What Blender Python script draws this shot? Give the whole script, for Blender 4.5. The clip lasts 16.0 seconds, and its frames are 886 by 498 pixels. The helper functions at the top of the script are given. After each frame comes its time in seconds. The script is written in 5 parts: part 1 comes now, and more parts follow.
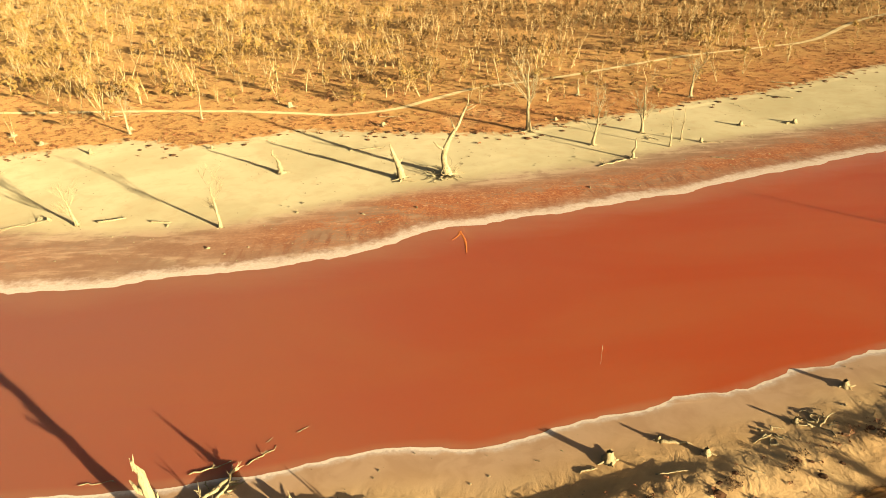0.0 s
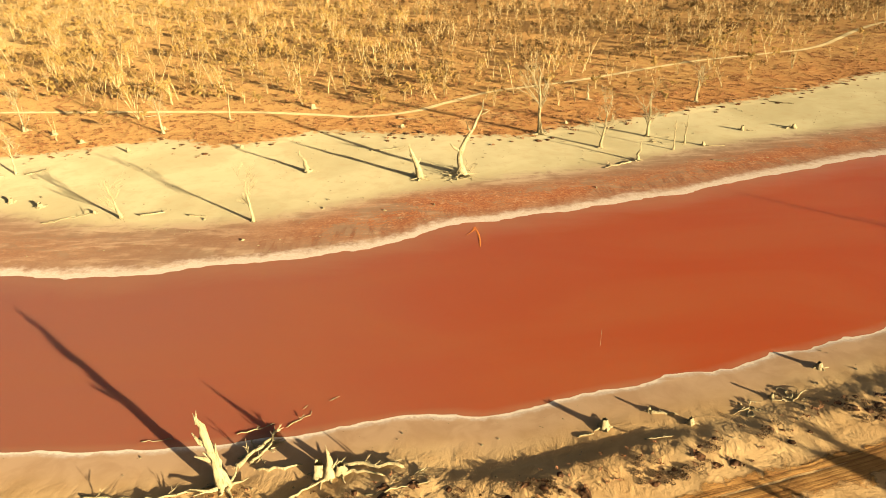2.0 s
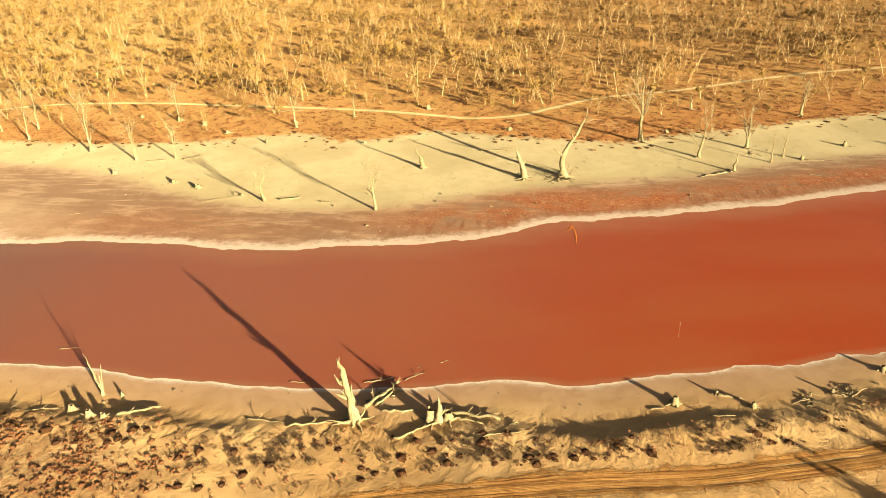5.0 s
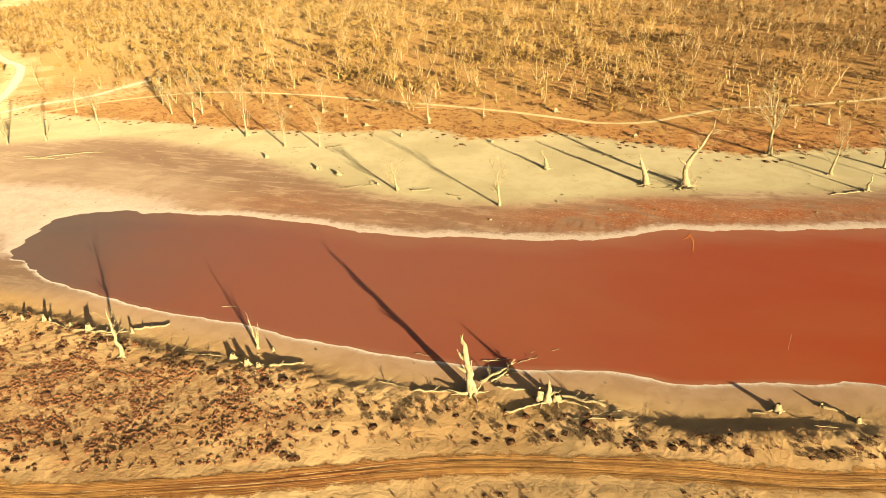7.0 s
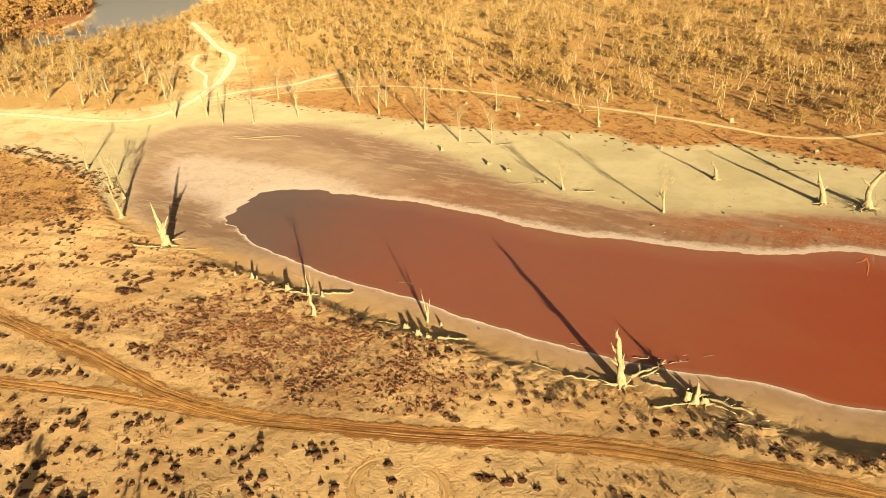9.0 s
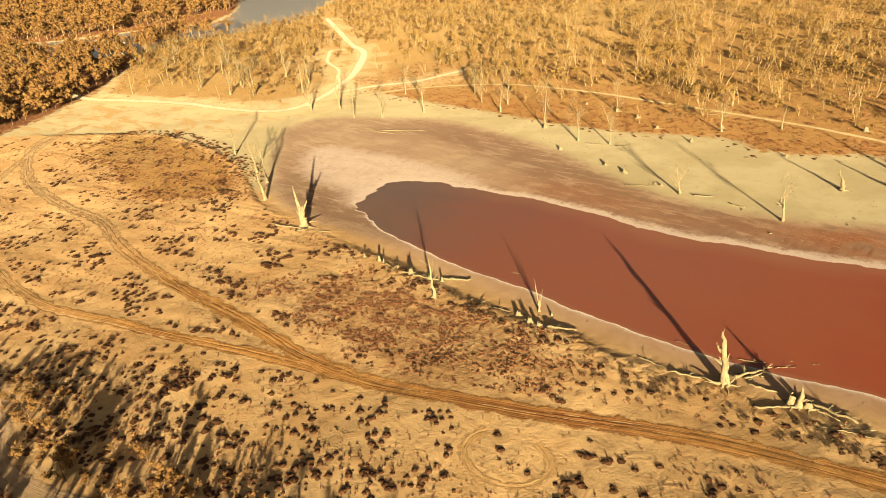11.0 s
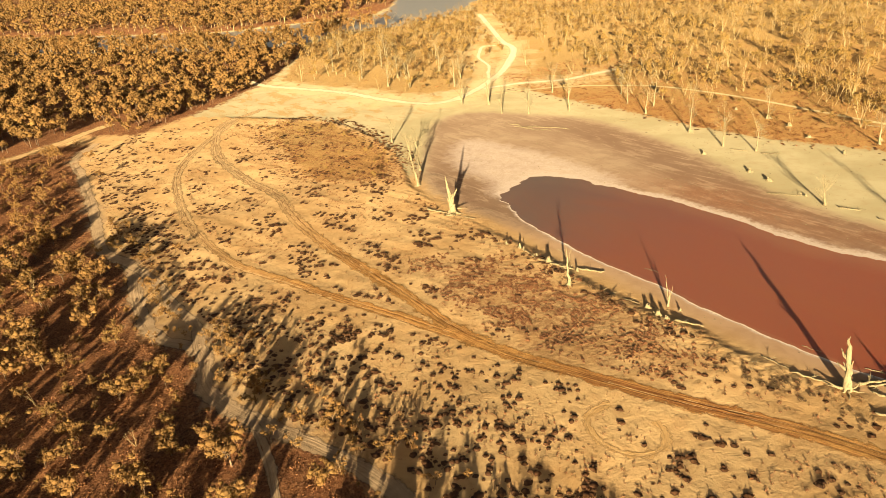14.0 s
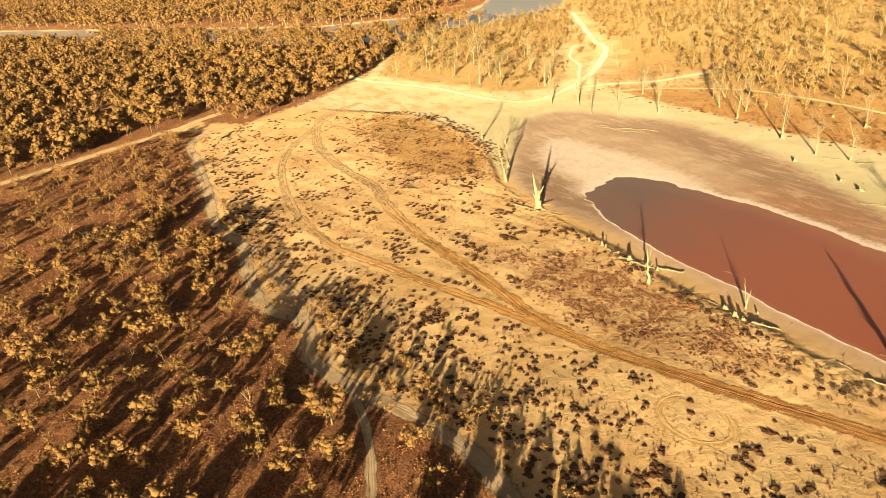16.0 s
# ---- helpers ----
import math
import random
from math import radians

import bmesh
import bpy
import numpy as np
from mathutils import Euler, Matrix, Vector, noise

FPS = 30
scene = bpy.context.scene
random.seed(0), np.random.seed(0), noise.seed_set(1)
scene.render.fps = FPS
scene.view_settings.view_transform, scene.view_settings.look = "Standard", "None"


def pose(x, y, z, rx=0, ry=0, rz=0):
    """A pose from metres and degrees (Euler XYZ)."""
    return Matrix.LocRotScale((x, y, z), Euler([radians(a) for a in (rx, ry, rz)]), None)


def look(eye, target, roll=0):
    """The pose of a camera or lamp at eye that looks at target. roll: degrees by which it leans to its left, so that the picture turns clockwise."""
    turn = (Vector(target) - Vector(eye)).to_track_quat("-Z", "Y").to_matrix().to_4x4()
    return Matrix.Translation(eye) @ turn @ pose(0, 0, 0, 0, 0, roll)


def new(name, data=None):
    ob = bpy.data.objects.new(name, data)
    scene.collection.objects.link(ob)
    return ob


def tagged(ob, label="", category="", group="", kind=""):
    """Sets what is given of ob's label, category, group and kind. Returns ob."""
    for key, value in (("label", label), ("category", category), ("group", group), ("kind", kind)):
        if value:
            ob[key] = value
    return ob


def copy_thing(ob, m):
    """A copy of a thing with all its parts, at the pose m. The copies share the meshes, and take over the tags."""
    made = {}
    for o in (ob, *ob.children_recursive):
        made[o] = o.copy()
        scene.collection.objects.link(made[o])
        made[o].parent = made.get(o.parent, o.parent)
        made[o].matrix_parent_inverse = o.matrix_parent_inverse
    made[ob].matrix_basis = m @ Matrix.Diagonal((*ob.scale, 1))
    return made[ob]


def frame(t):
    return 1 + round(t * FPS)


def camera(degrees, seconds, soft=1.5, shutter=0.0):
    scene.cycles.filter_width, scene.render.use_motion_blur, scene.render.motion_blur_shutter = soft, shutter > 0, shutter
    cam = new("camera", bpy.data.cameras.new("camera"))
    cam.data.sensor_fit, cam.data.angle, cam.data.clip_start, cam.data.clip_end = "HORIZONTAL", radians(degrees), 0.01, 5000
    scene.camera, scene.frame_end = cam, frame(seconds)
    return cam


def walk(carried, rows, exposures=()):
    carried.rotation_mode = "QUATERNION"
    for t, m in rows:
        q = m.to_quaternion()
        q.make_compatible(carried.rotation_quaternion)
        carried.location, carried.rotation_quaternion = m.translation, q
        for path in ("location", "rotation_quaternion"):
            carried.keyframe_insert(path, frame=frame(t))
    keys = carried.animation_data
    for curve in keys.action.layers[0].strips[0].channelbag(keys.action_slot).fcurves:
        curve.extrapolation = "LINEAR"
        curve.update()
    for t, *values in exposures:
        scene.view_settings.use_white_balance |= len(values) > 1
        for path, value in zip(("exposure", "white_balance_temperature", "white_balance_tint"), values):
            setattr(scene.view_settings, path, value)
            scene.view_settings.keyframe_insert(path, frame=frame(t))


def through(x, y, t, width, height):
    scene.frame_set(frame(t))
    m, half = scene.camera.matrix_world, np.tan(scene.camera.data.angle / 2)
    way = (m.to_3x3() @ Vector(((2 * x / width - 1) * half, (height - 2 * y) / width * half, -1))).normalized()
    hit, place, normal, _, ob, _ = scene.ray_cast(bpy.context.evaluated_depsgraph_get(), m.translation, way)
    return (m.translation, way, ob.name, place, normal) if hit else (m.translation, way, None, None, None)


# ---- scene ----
cam = camera(64.51, 16.0, 0.5)
# seconds, metres east, north and up, then degrees of yaw, pitch and lean to the right
ROWS = [
    (0.0, 0.00, 0.00, 50.00, 0.00, -25.83, 2.32),
    (0.5, -0.21, -2.29, 50.91, -0.09, -25.85, 2.34),
    (1.0, -0.46, -4.77, 52.16, -0.15, -25.98, 2.28),
    (1.5, -0.66, -7.10, 53.01, 0.06, -25.98, 2.14),
    (2.0, -0.63, -9.31, 53.49, 1.10, -25.86, 2.19),
    (2.5, -0.73, -11.61, 54.32, 2.28, -25.85, 2.15),
    (3.0, -0.84, -14.15, 55.46, 3.56, -25.88, 2.06),
    (5.5, -0.95, -26.10, 60.30, 11.85, -25.80, 2.51),
    (6.0, -0.85, -28.44, 61.10, 14.17, -25.75, 2.45),
    (6.5, -0.60, -30.69, 62.09, 16.52, -25.74, 2.43),
    (7.0, -0.47, -32.99, 63.07, 19.88, -25.69, 2.46),
    (7.5, -0.21, -35.32, 63.95, 23.26, -25.62, 2.49),
    (8.0, 0.26, -37.74, 64.78, 26.89, -25.49, 2.64),
    (8.5, 0.63, -39.99, 65.73, 30.26, -25.43, 2.83),
    (9.0, 1.31, -42.31, 66.65, 33.53, -25.36, 3.01),
    (9.5, 2.23, -44.33, 67.50, 36.18, -25.31, 3.24),
    (12.0, 7.93, -54.36, 71.85, 47.35, -25.17, 4.01),
    (12.5, 9.37, -56.22, 72.60, 49.11, -25.12, 4.10),
    (13.0, 10.92, -58.15, 73.57, 50.95, -25.10, 4.21),
    (13.5, 12.19, -59.99, 74.47, 52.75, -25.10, 4.19),
    (14.0, 13.93, -61.51, 75.32, 54.99, -25.06, 4.35),
    (14.5, 15.57, -63.27, 76.23, 57.02, -25.02, 4.37),
    (15.0, 17.49, -65.01, 77.21, 59.17, -25.00, 4.46),
    (15.5, 19.19, -66.63, 78.14, 60.88, -25.00, 4.46),
    (16.0, 21.29, -68.41, 79.24, 62.12, -25.01, 4.47),
]
walk(cam, [(t, pose(x, y, z, 90 + pitch, 0, yaw) @ pose(0, 0, 0, 0, 0, -lean)) for t, x, y, z, yaw, pitch, lean in ROWS],
     exposures=[(0.0, 2.10, 6500, 7), (5.5, 2.02, 6500, 7), (9.0, 1.73, 6600, 8), (12.5, 1.57, 6750, 12), (16.0, 1.84, 6500, 8)])

# ---------------------------------------------------------------- light
SUN_DIR = Vector((0.735, -0.678, 0.0)).normalized()
SUN_ELEV = radians(9.6)
world = bpy.data.worlds.new("evening_sky")
scene.world = world
world.use_nodes = True
wn = world.node_tree
sky = wn.nodes.new("ShaderNodeTexSky")
sky.sky_type, sky.sun_disc = "NISHITA", False
sky.sun_elevation = SUN_ELEV
sky.sun_rotation = math.atan2(SUN_DIR.x, SUN_DIR.y)
sky.dust_density, sky.air_density, sky.ozone_density = 5.0, 0.6, 0.3
warm = wn.nodes.new("ShaderNodeMix")
warm.data_type, warm.blend_type = "RGBA", "MULTIPLY"
warm.inputs[0].default_value, warm.inputs[7].default_value = 1.0, (1.0, 0.93, 0.80, 1.0)
wn.links.new(sky.outputs["Color"], warm.inputs[6])
wn.links.new(warm.outputs[2], wn.nodes["Background"].inputs["Color"])
wn.nodes["Background"].inputs["Strength"].default_value = 0.025
sun_data = bpy.data.lights.new("sun", "SUN")
sun_data.energy, sun_data.angle, sun_data.color = 5.0, radians(0.8), (1.0, 0.81, 0.515)
sun = new("sun", sun_data)
to_sun = Vector((SUN_DIR.x * math.cos(SUN_ELEV), SUN_DIR.y * math.cos(SUN_ELEV), math.sin(SUN_ELEV)))
sun.matrix_world = look(to_sun * 300, (0, 0, 0))

# ---------------------------------------------------------------- node helpers
rng = np.random.default_rng(7)


class Shader:
    """A material and short calls for its nodes."""

    def __init__(self, name, rough=0.9, spec=0.2):
        self.mat = bpy.data.materials.new(name)
        self.mat.use_nodes = True
        self.nt = self.mat.node_tree
        self.bsdf = self.nt.nodes["Principled BSDF"]
        self.bsdf.inputs["Roughness"].default_value = rough
        self.bsdf.inputs["Specular IOR Level"].default_value = spec
        self.bsdf.inputs["Diffuse Roughness"].default_value = 0.45 if rough > 0.6 else 0.0
        self.place = self.nt.nodes.new("ShaderNodeNewGeometry").outputs["Position"]

    def put(self, sock, value):
        if isinstance(value, (int, float)):
            sock.default_value = value
        elif isinstance(value, tuple):
            sock.default_value = (*value, 1.0)[:4]
        else:
            self.nt.links.new(value, sock)

    def noise(self, scale, detail=4.0, rough=0.55, warp=0.0, squash=None):
        n = self.nt.nodes.new("ShaderNodeTexNoise")
        n.inputs["Scale"].default_value, n.inputs["Detail"].default_value = scale, detail
        n.inputs["Roughness"].default_value, n.inputs["Distortion"].default_value = rough, warp
        src = self.place
        if squash:
            m = self.nt.nodes.new("ShaderNodeMapping")
            m.inputs["Scale"].default_value = squash[:3]
            m.inputs["Rotation"].default_value = (0, 0, radians(squash[3]))
            self.nt.links.new(src, m.inputs["Vector"])
            src = m.outputs["Vector"]
        self.nt.links.new(src, n.inputs["Vector"])
        return n.outputs["Fac"]

    def attr(self, name):
        n = self.nt.nodes.new("ShaderNodeAttribute")
        n.attribute_name = name
        return n.outputs["Fac"]

    def calc(self, op, a, b=0.0, c=0.0):
        n = self.nt.nodes.new("ShaderNodeMath")
        n.operation = op
        for s, v in zip(n.inputs, (a, b, c)):
            self.put(s, v)
        return n.outputs[0]

    def step(self, value, lo, hi, out_lo=0.0, out_hi=1.0):
        n = self.nt.nodes.new("ShaderNodeMapRange")
        n.interpolation_type = "SMOOTHSTEP"
        for s, v in zip(n.inputs, (value, lo, hi, out_lo, out_hi)):
            self.put(s, v)
        return n.outputs[0]

    def blend(self, fac, a, b, mode="MIX"):
        n = self.nt.nodes.new("ShaderNodeMix")
        n.data_type, n.blend_type = "RGBA", mode
        self.put(n.inputs[0], fac)
        self.put(n.inputs[6], a)
        self.put(n.inputs[7], b)
        return n.outputs[2]

    def random(self, island=False):
        if island:
            return self.nt.nodes.new("ShaderNodeNewGeometry").outputs["Random Per Island"]
        return self.nt.nodes.new("ShaderNodeObjectInfo").outputs["Random"]

    def colour(self, value):
        self.put(self.bsdf.inputs["Base Color"], value)
        return self

    def bump(self, height, strength=0.4, distance=0.1):
        n = self.nt.nodes.new("ShaderNodeBump")
        n.inputs["Strength"].default_value, n.inputs["Distance"].default_value = strength, distance
        self.put(n.inputs["Height"], height)
        self.nt.links.new(n.outputs["Normal"], self.bsdf.inputs["Normal"])
        return self


# ---------------------------------------------------------------- plan of the place
FAR_SHORE = [(420, 232), (300, 200), (190, 171), (95, 142.5), (76, 135), (61.6, 130.2), (49.5, 124.6), (33.4, 120.2), (22.2, 116.3), (11.8, 113.6), (-2, 110.5),
             (-10, 105), (-21, 100.5), (-36, 97.5), (-48, 96), (-56, 94), (-69, 94.3), (-81, 95.5), (-98, 95), (-114, 92.8), (-130, 90.2), (-139.5, 83.4), (-140, 75), (-134.5, 66.5)]
NEAR_SHORE = [(-134.5, 66.5), (-126.5, 61), (-113, 57), (-100.8, 55), (-85.2, 53.4), (-73.8, 53.4), (-63, 52.8), (-52.5, 51.8), (-42.5, 51.8), (-31, 52.2), (-20, 53.6),
              (-11.5, 55.4), (-6.9, 56.5), (-1, 56.6), (2.4, 56.1), (7.9, 57.6), (17.5, 60.5), (31.5, 63.6), (40, 67), (53.6, 71.1), (110, 92), (210, 122), (420, 170)]
MUD_EDGE = [(420, 262), (200, 198), (110, 167.4), (75.7, 157.8), (53.5, 150.3), (32.4, 141), (14.2, 137), (-6, 130), (-22, 123.5), (-39, 116.5), (-62, 115), (-78, 117.5),
            (-92.6, 123.7), (-119.5, 135.2), (-149, 141.7), (-174, 143), (-190, 136.5), (-216, 122), (-217, 102), (-182, 70), (-160, 55), (-134, 50.5)]
SALT_FLAT = [(-117.5, 98), (-136.6, 101), (-162, 100.8), (-185.7, 96.4), (-183.9, 85), (-166, 72), (-148, 70.9), (-136, 64), (-134, 80), (-125, 90)]
SCRUB_EDGE = [(420, 335), (230, 262), (144, 225.3), (102.3, 201), (73.6, 189.2), (47.8, 178.5), (26, 171), (16, 165.5), (-10.6, 169.9), (-37, 175), (-43, 171), (-60, 164),
              (-77, 171.5), (-105, 163), (-138, 159.8), (-165, 161.3), (-209.5, 162), (-236, 165)]
BANK = [(-160, 50), (-134.5, 47), (-110, 45.5), (-96, 45.6), (-82, 43.2), (-64.5, 42.2), (-53, 43.6), (-44.4, 42), (-34, 44), (-23.4, 45.3), (-18.3, 44), (-8.5, 46.8), (-2.6, 45.6), (6, 46),
        (20, 50.4), (30.6, 52.8), (39.6, 56.5), (70, 66), (110, 78), (210, 105), (420, 150)]
GREY_TRACK = [(-300, -12), (-281, -24), (-257.7, -26.2), (-214.4, -31.6), (-182, -36.4), (-164.5, -33.5), (-145.7, -37.1), (-125.5, -38.7), (-112.4, -33.6), (-98.9, -37.2), (-85.2, -34.3),
              (-69, -28.2), (-56.7, -25.4), (-45.8, -25.1), (-20, -24), (10, -18), (30, -6), (50, 10), (85, 28), (130, 44)]
WHITE_ROAD = [(-466, 330), (-412, 294), (-345, 248.8), (-313, 231), (-270.3, 184.5), (-247, 146), (-242, 120), (-268.6, 108.7), (-297.8, 104), (-326.7, 93), (-352, 84), (-372, 84)]
FAR_TRACK = [(240, 345), (185, 311), (142, 268.5), (118.7, 258.2), (84.5, 247), (41, 224), (13.3, 213), (-1, 201.3), (-12, 191.5), (-26.6, 188), (-39.6, 191.5), (-69, 198), (-107, 202.3),
             (-149, 206), (-185, 202), (-205, 190), (-221, 174), (-234, 150), (-241, 131)]
FORK_TRACK = [(-247, 152), (-240, 172), (-229, 188), (-226, 206), (-222, 226)]
LONG_ROAD = [(-262, -150), (-279, -95), (-289, -71), (-301, -52.5), (-312, -27), (-325, -10), (-332, 2)]
SAND_TRACK = [(-300, 62), (-284, 36), (-246, 19.5), (-212, 15.2), (-187, 16.5), (-162, 11.5), (-133, 9.6), (-107, 9.6), (-87.5, 8.8), (-72.4, 10.6), (-57, 15.8), (-45, 20.8), (-35, 25.7), (-21, 31.4),
              (-6, 35), (6, 37.4), (18.3, 39.7), (36, 45), (70, 56), (130, 74), (210, 95)]
SIDE_TRACK = [(-288, 44), (-262, 20), (-240, 4), (-214, -5.8), (-177.6, -13), (-149, -12.8), (-128, -6.7), (-112, -2.2), (-95.7, 3.2), (-82, 7.6), (-72.4, 10)]
BYPASS = [(-256, 164), (-272, 176), (-287, 189), (-310, 201), (-326, 215), (-338, 228), (-330, 237)]
TYRE_RING = [(-42.5 + (6.2 + 0.03 * w) * math.cos(2.6 + w * 0.33), 10.5 + 5.4 * math.sin(2.6 + w * 0.33)) for w in range(16)]
LOOP_TRACK = [(-166, -33.5), (-150, -31), (-138.9, -31.5), (-124, -31), (-112.4, -33.6)]
SOUTH_TRACK = [(-86, -34.2), (-71.4, -36.9), (-57.4, -42.3), (-40, -50), (-15, -60)]
RIVER = [(-980, -170), (-854, -99), (-657, 10), (-590, 58), (-515, 119), (-478.6, 169), (-506, 215), (-487, 257), (-501, 325), (-556.8, 395), (-680, 540), (-900, 700), (-1050, 640), (-720, 415), (-612, 335), (-565, 281),
         (-590, 233), (-614, 156), (-687, 102), (-789, 29), (-961, -100), (-1080, -170)]


def smooth(pts, steps=6, closed=False):
    """Catmull-Rom through the points of a plan line."""
    p = np.array(pts, float)
    p = np.vstack([p[-1], p, p[0], p[1]]) if closed else np.vstack([2 * p[0] - p[1], p, 2 * p[-1] - p[-2]])
    t = np.linspace(0, 1, steps, endpoint=False)[:, None]
    out = []
    for a, b, c, d in zip(p[:-3], p[1:-2], p[2:-1], p[3:]):
        out.append(0.5 * (2 * b + (c - a) * t + (2 * a - 5 * b + 4 * c - d) * t**2 + (3 * b - a - 3 * c + d) * t**3))
    if not closed:
        out.append(p[-2][None])
    return np.vstack(out)


def away(line, x, y):
    """Distance from places to a plan line, and how far along the line the nearest point lies."""
    best, along, run = np.full(x.shape, 1e9), np.zeros(x.shape), 0.0
    for (ax, ay), (bx, by) in zip(line[:-1], line[1:]):
        dx, dy = bx - ax, by - ay
        n = math.hypot(dx, dy) + 1e-9
        t = np.clip(((x - ax) * dx + (y - ay) * dy) / n**2, 0, 1)
        d = (x - ax - t * dx) ** 2 + (y - ay - t * dy) ** 2
        m = d < best
        best[m], along[m] = d[m], (run + t * n)[m]
        run += n
    return np.sqrt(best), along


def inside(ring, x, y):
    odd = np.zeros(x.shape, bool)
    for (ax, ay), (bx, by) in zip(ring, np.roll(ring, -1, 0)):
        if ay != by:
            odd ^= ((ay > y) != (by > y)) & (x < (bx - ax) * (y - ay) / (by - ay) + ax)
    return odd


def signed(ring, x, y):
    d, _ = away(np.vstack([ring, ring[:1]]), x, y)
    return np.where(inside(ring, x, y), -d, d)


far_shore, near_shore = smooth(FAR_SHORE), smooth(NEAR_SHORE)
lake_ring = np.vstack([far_shore, near_shore[1:]])
mud_line, bank_line, scrub_line = smooth(MUD_EDGE), smooth(BANK), smooth(SCRUB_EDGE)
mud_ring = np.vstack([mud_line, [(-120, 52), (420, 140)]])
salt_ring = smooth(SALT_FLAT, closed=True)
river_side_ring = np.array([(-262, 117), (-300, 109), (-330, 98), (-352, 91), (-440, 148), (-472, 176), (-484, 250), (-512, 362), (-453, 320.7), (-345, 248.8), (-313, 231), (-270.3, 184.5), (-252, 146)], float)
knoll_ring = smooth([(-269, 49), (-262, 70), (-232, 74.6), (-193, 67.5), (-171, 52), (-177, 38), (-192, 28), (-231, 35)], closed=True)
dense_ring = np.array([(-262, -160), (-283, -92), (-322, -14), (-300, 4), (-326, 50), (-359, 90), (-440, 155), (-474, 169), (-511, 118), (-586, 57), (-653, 9), (-850, -100), (-960, -170), (-1300, -400), (-1300, -700), (-200, -700)], float)
far_ring = np.array([(-1190, -300), (-975, -106), (-793, 30), (-690, 104), (-617, 158), (-593, 234), (-568, 283), (-616, 338), (-724, 420), (-1060, 650), (-1300, 1500), (-4300, 1500), (-4300, -1200)], float)
scrub_ring = np.vstack([scrub_line, [(-250, 168), (-270.3, 184.5), (-313, 231), (-345, 248.8), (-453, 320.7), (-560, 395), (-600, 900), (900, 900), (900, 420)]])
river_ring = smooth(RIVER, 4, closed=True)
plain_ring = np.vstack([bank_line, [(420, -300), (-60, -300), (-170, -300), (-262, -150), (-325, -10), (-318, 30), (-266, 66), (-253, 71.5), (-239, 73.5), (-220, 72), (-200, 68.5), (-180, 60)]])
CARPET = smooth([(-114, 22), (-100, 37), (-78, 40), (-60, 39.5), (-46, 34), (-51, 24), (-67, 15.5), (-88, 14)], closed=True)
grey_line = smooth(GREY_TRACK)
forest_ring = np.vstack([grey_line, [(190, 60), (220, -300), (-230, -300), (-262, -150), (-289, -71), (-312, -27)]])
TRACKS = {"grey": (grey_line, 2.9), "white": (smooth(WHITE_ROAD), 3.6), "far": (smooth(FAR_TRACK), 2.0), "bypass": (smooth(BYPASS), 1.7), "fork": (smooth(FORK_TRACK), 3.4), "long": (smooth(LONG_ROAD), 4.6),
          "sand": (smooth(SAND_TRACK), 3.1), "side": (smooth(SIDE_TRACK), 2.4), "loop": (smooth(LOOP_TRACK), 2.2), "ring": (smooth(TYRE_RING), 1.2), "south": (smooth(SOUTH_TRACK), 1.5)}
WAVES = [(rng.uniform(0, 6.28), rng.uniform(0, 6.28), w, 0.012 + w * 0.0009) for w in (3.1, 4.7, 7.3, 11, 17, 26, 40) for _ in range(2)]
EDGE_WAVES = [(rng.uniform(0, 6.28), rng.uniform(0, 6.28), w, 0.1 + w * 0.02) for w in (2.6, 3.7, 5.3, 8.1, 12, 19) for _ in range(2)]


def to_lake(x, y):
    """Distance to the water's ragged edge, negative in the lake."""
    d = signed(lake_ring, x, y)
    wob = sum(a * np.sin((x * math.cos(p) + y * math.sin(p)) * 6.283 / w + q) for p, q, w, a in EDGE_WAVES)
    calm = np.where(y < 62, 0.28, 0.45) + 0.6 * np.clip((-105 - x) / 20, 0, 1)
    return d + calm * wob * np.exp(-(d / 8) ** 2)


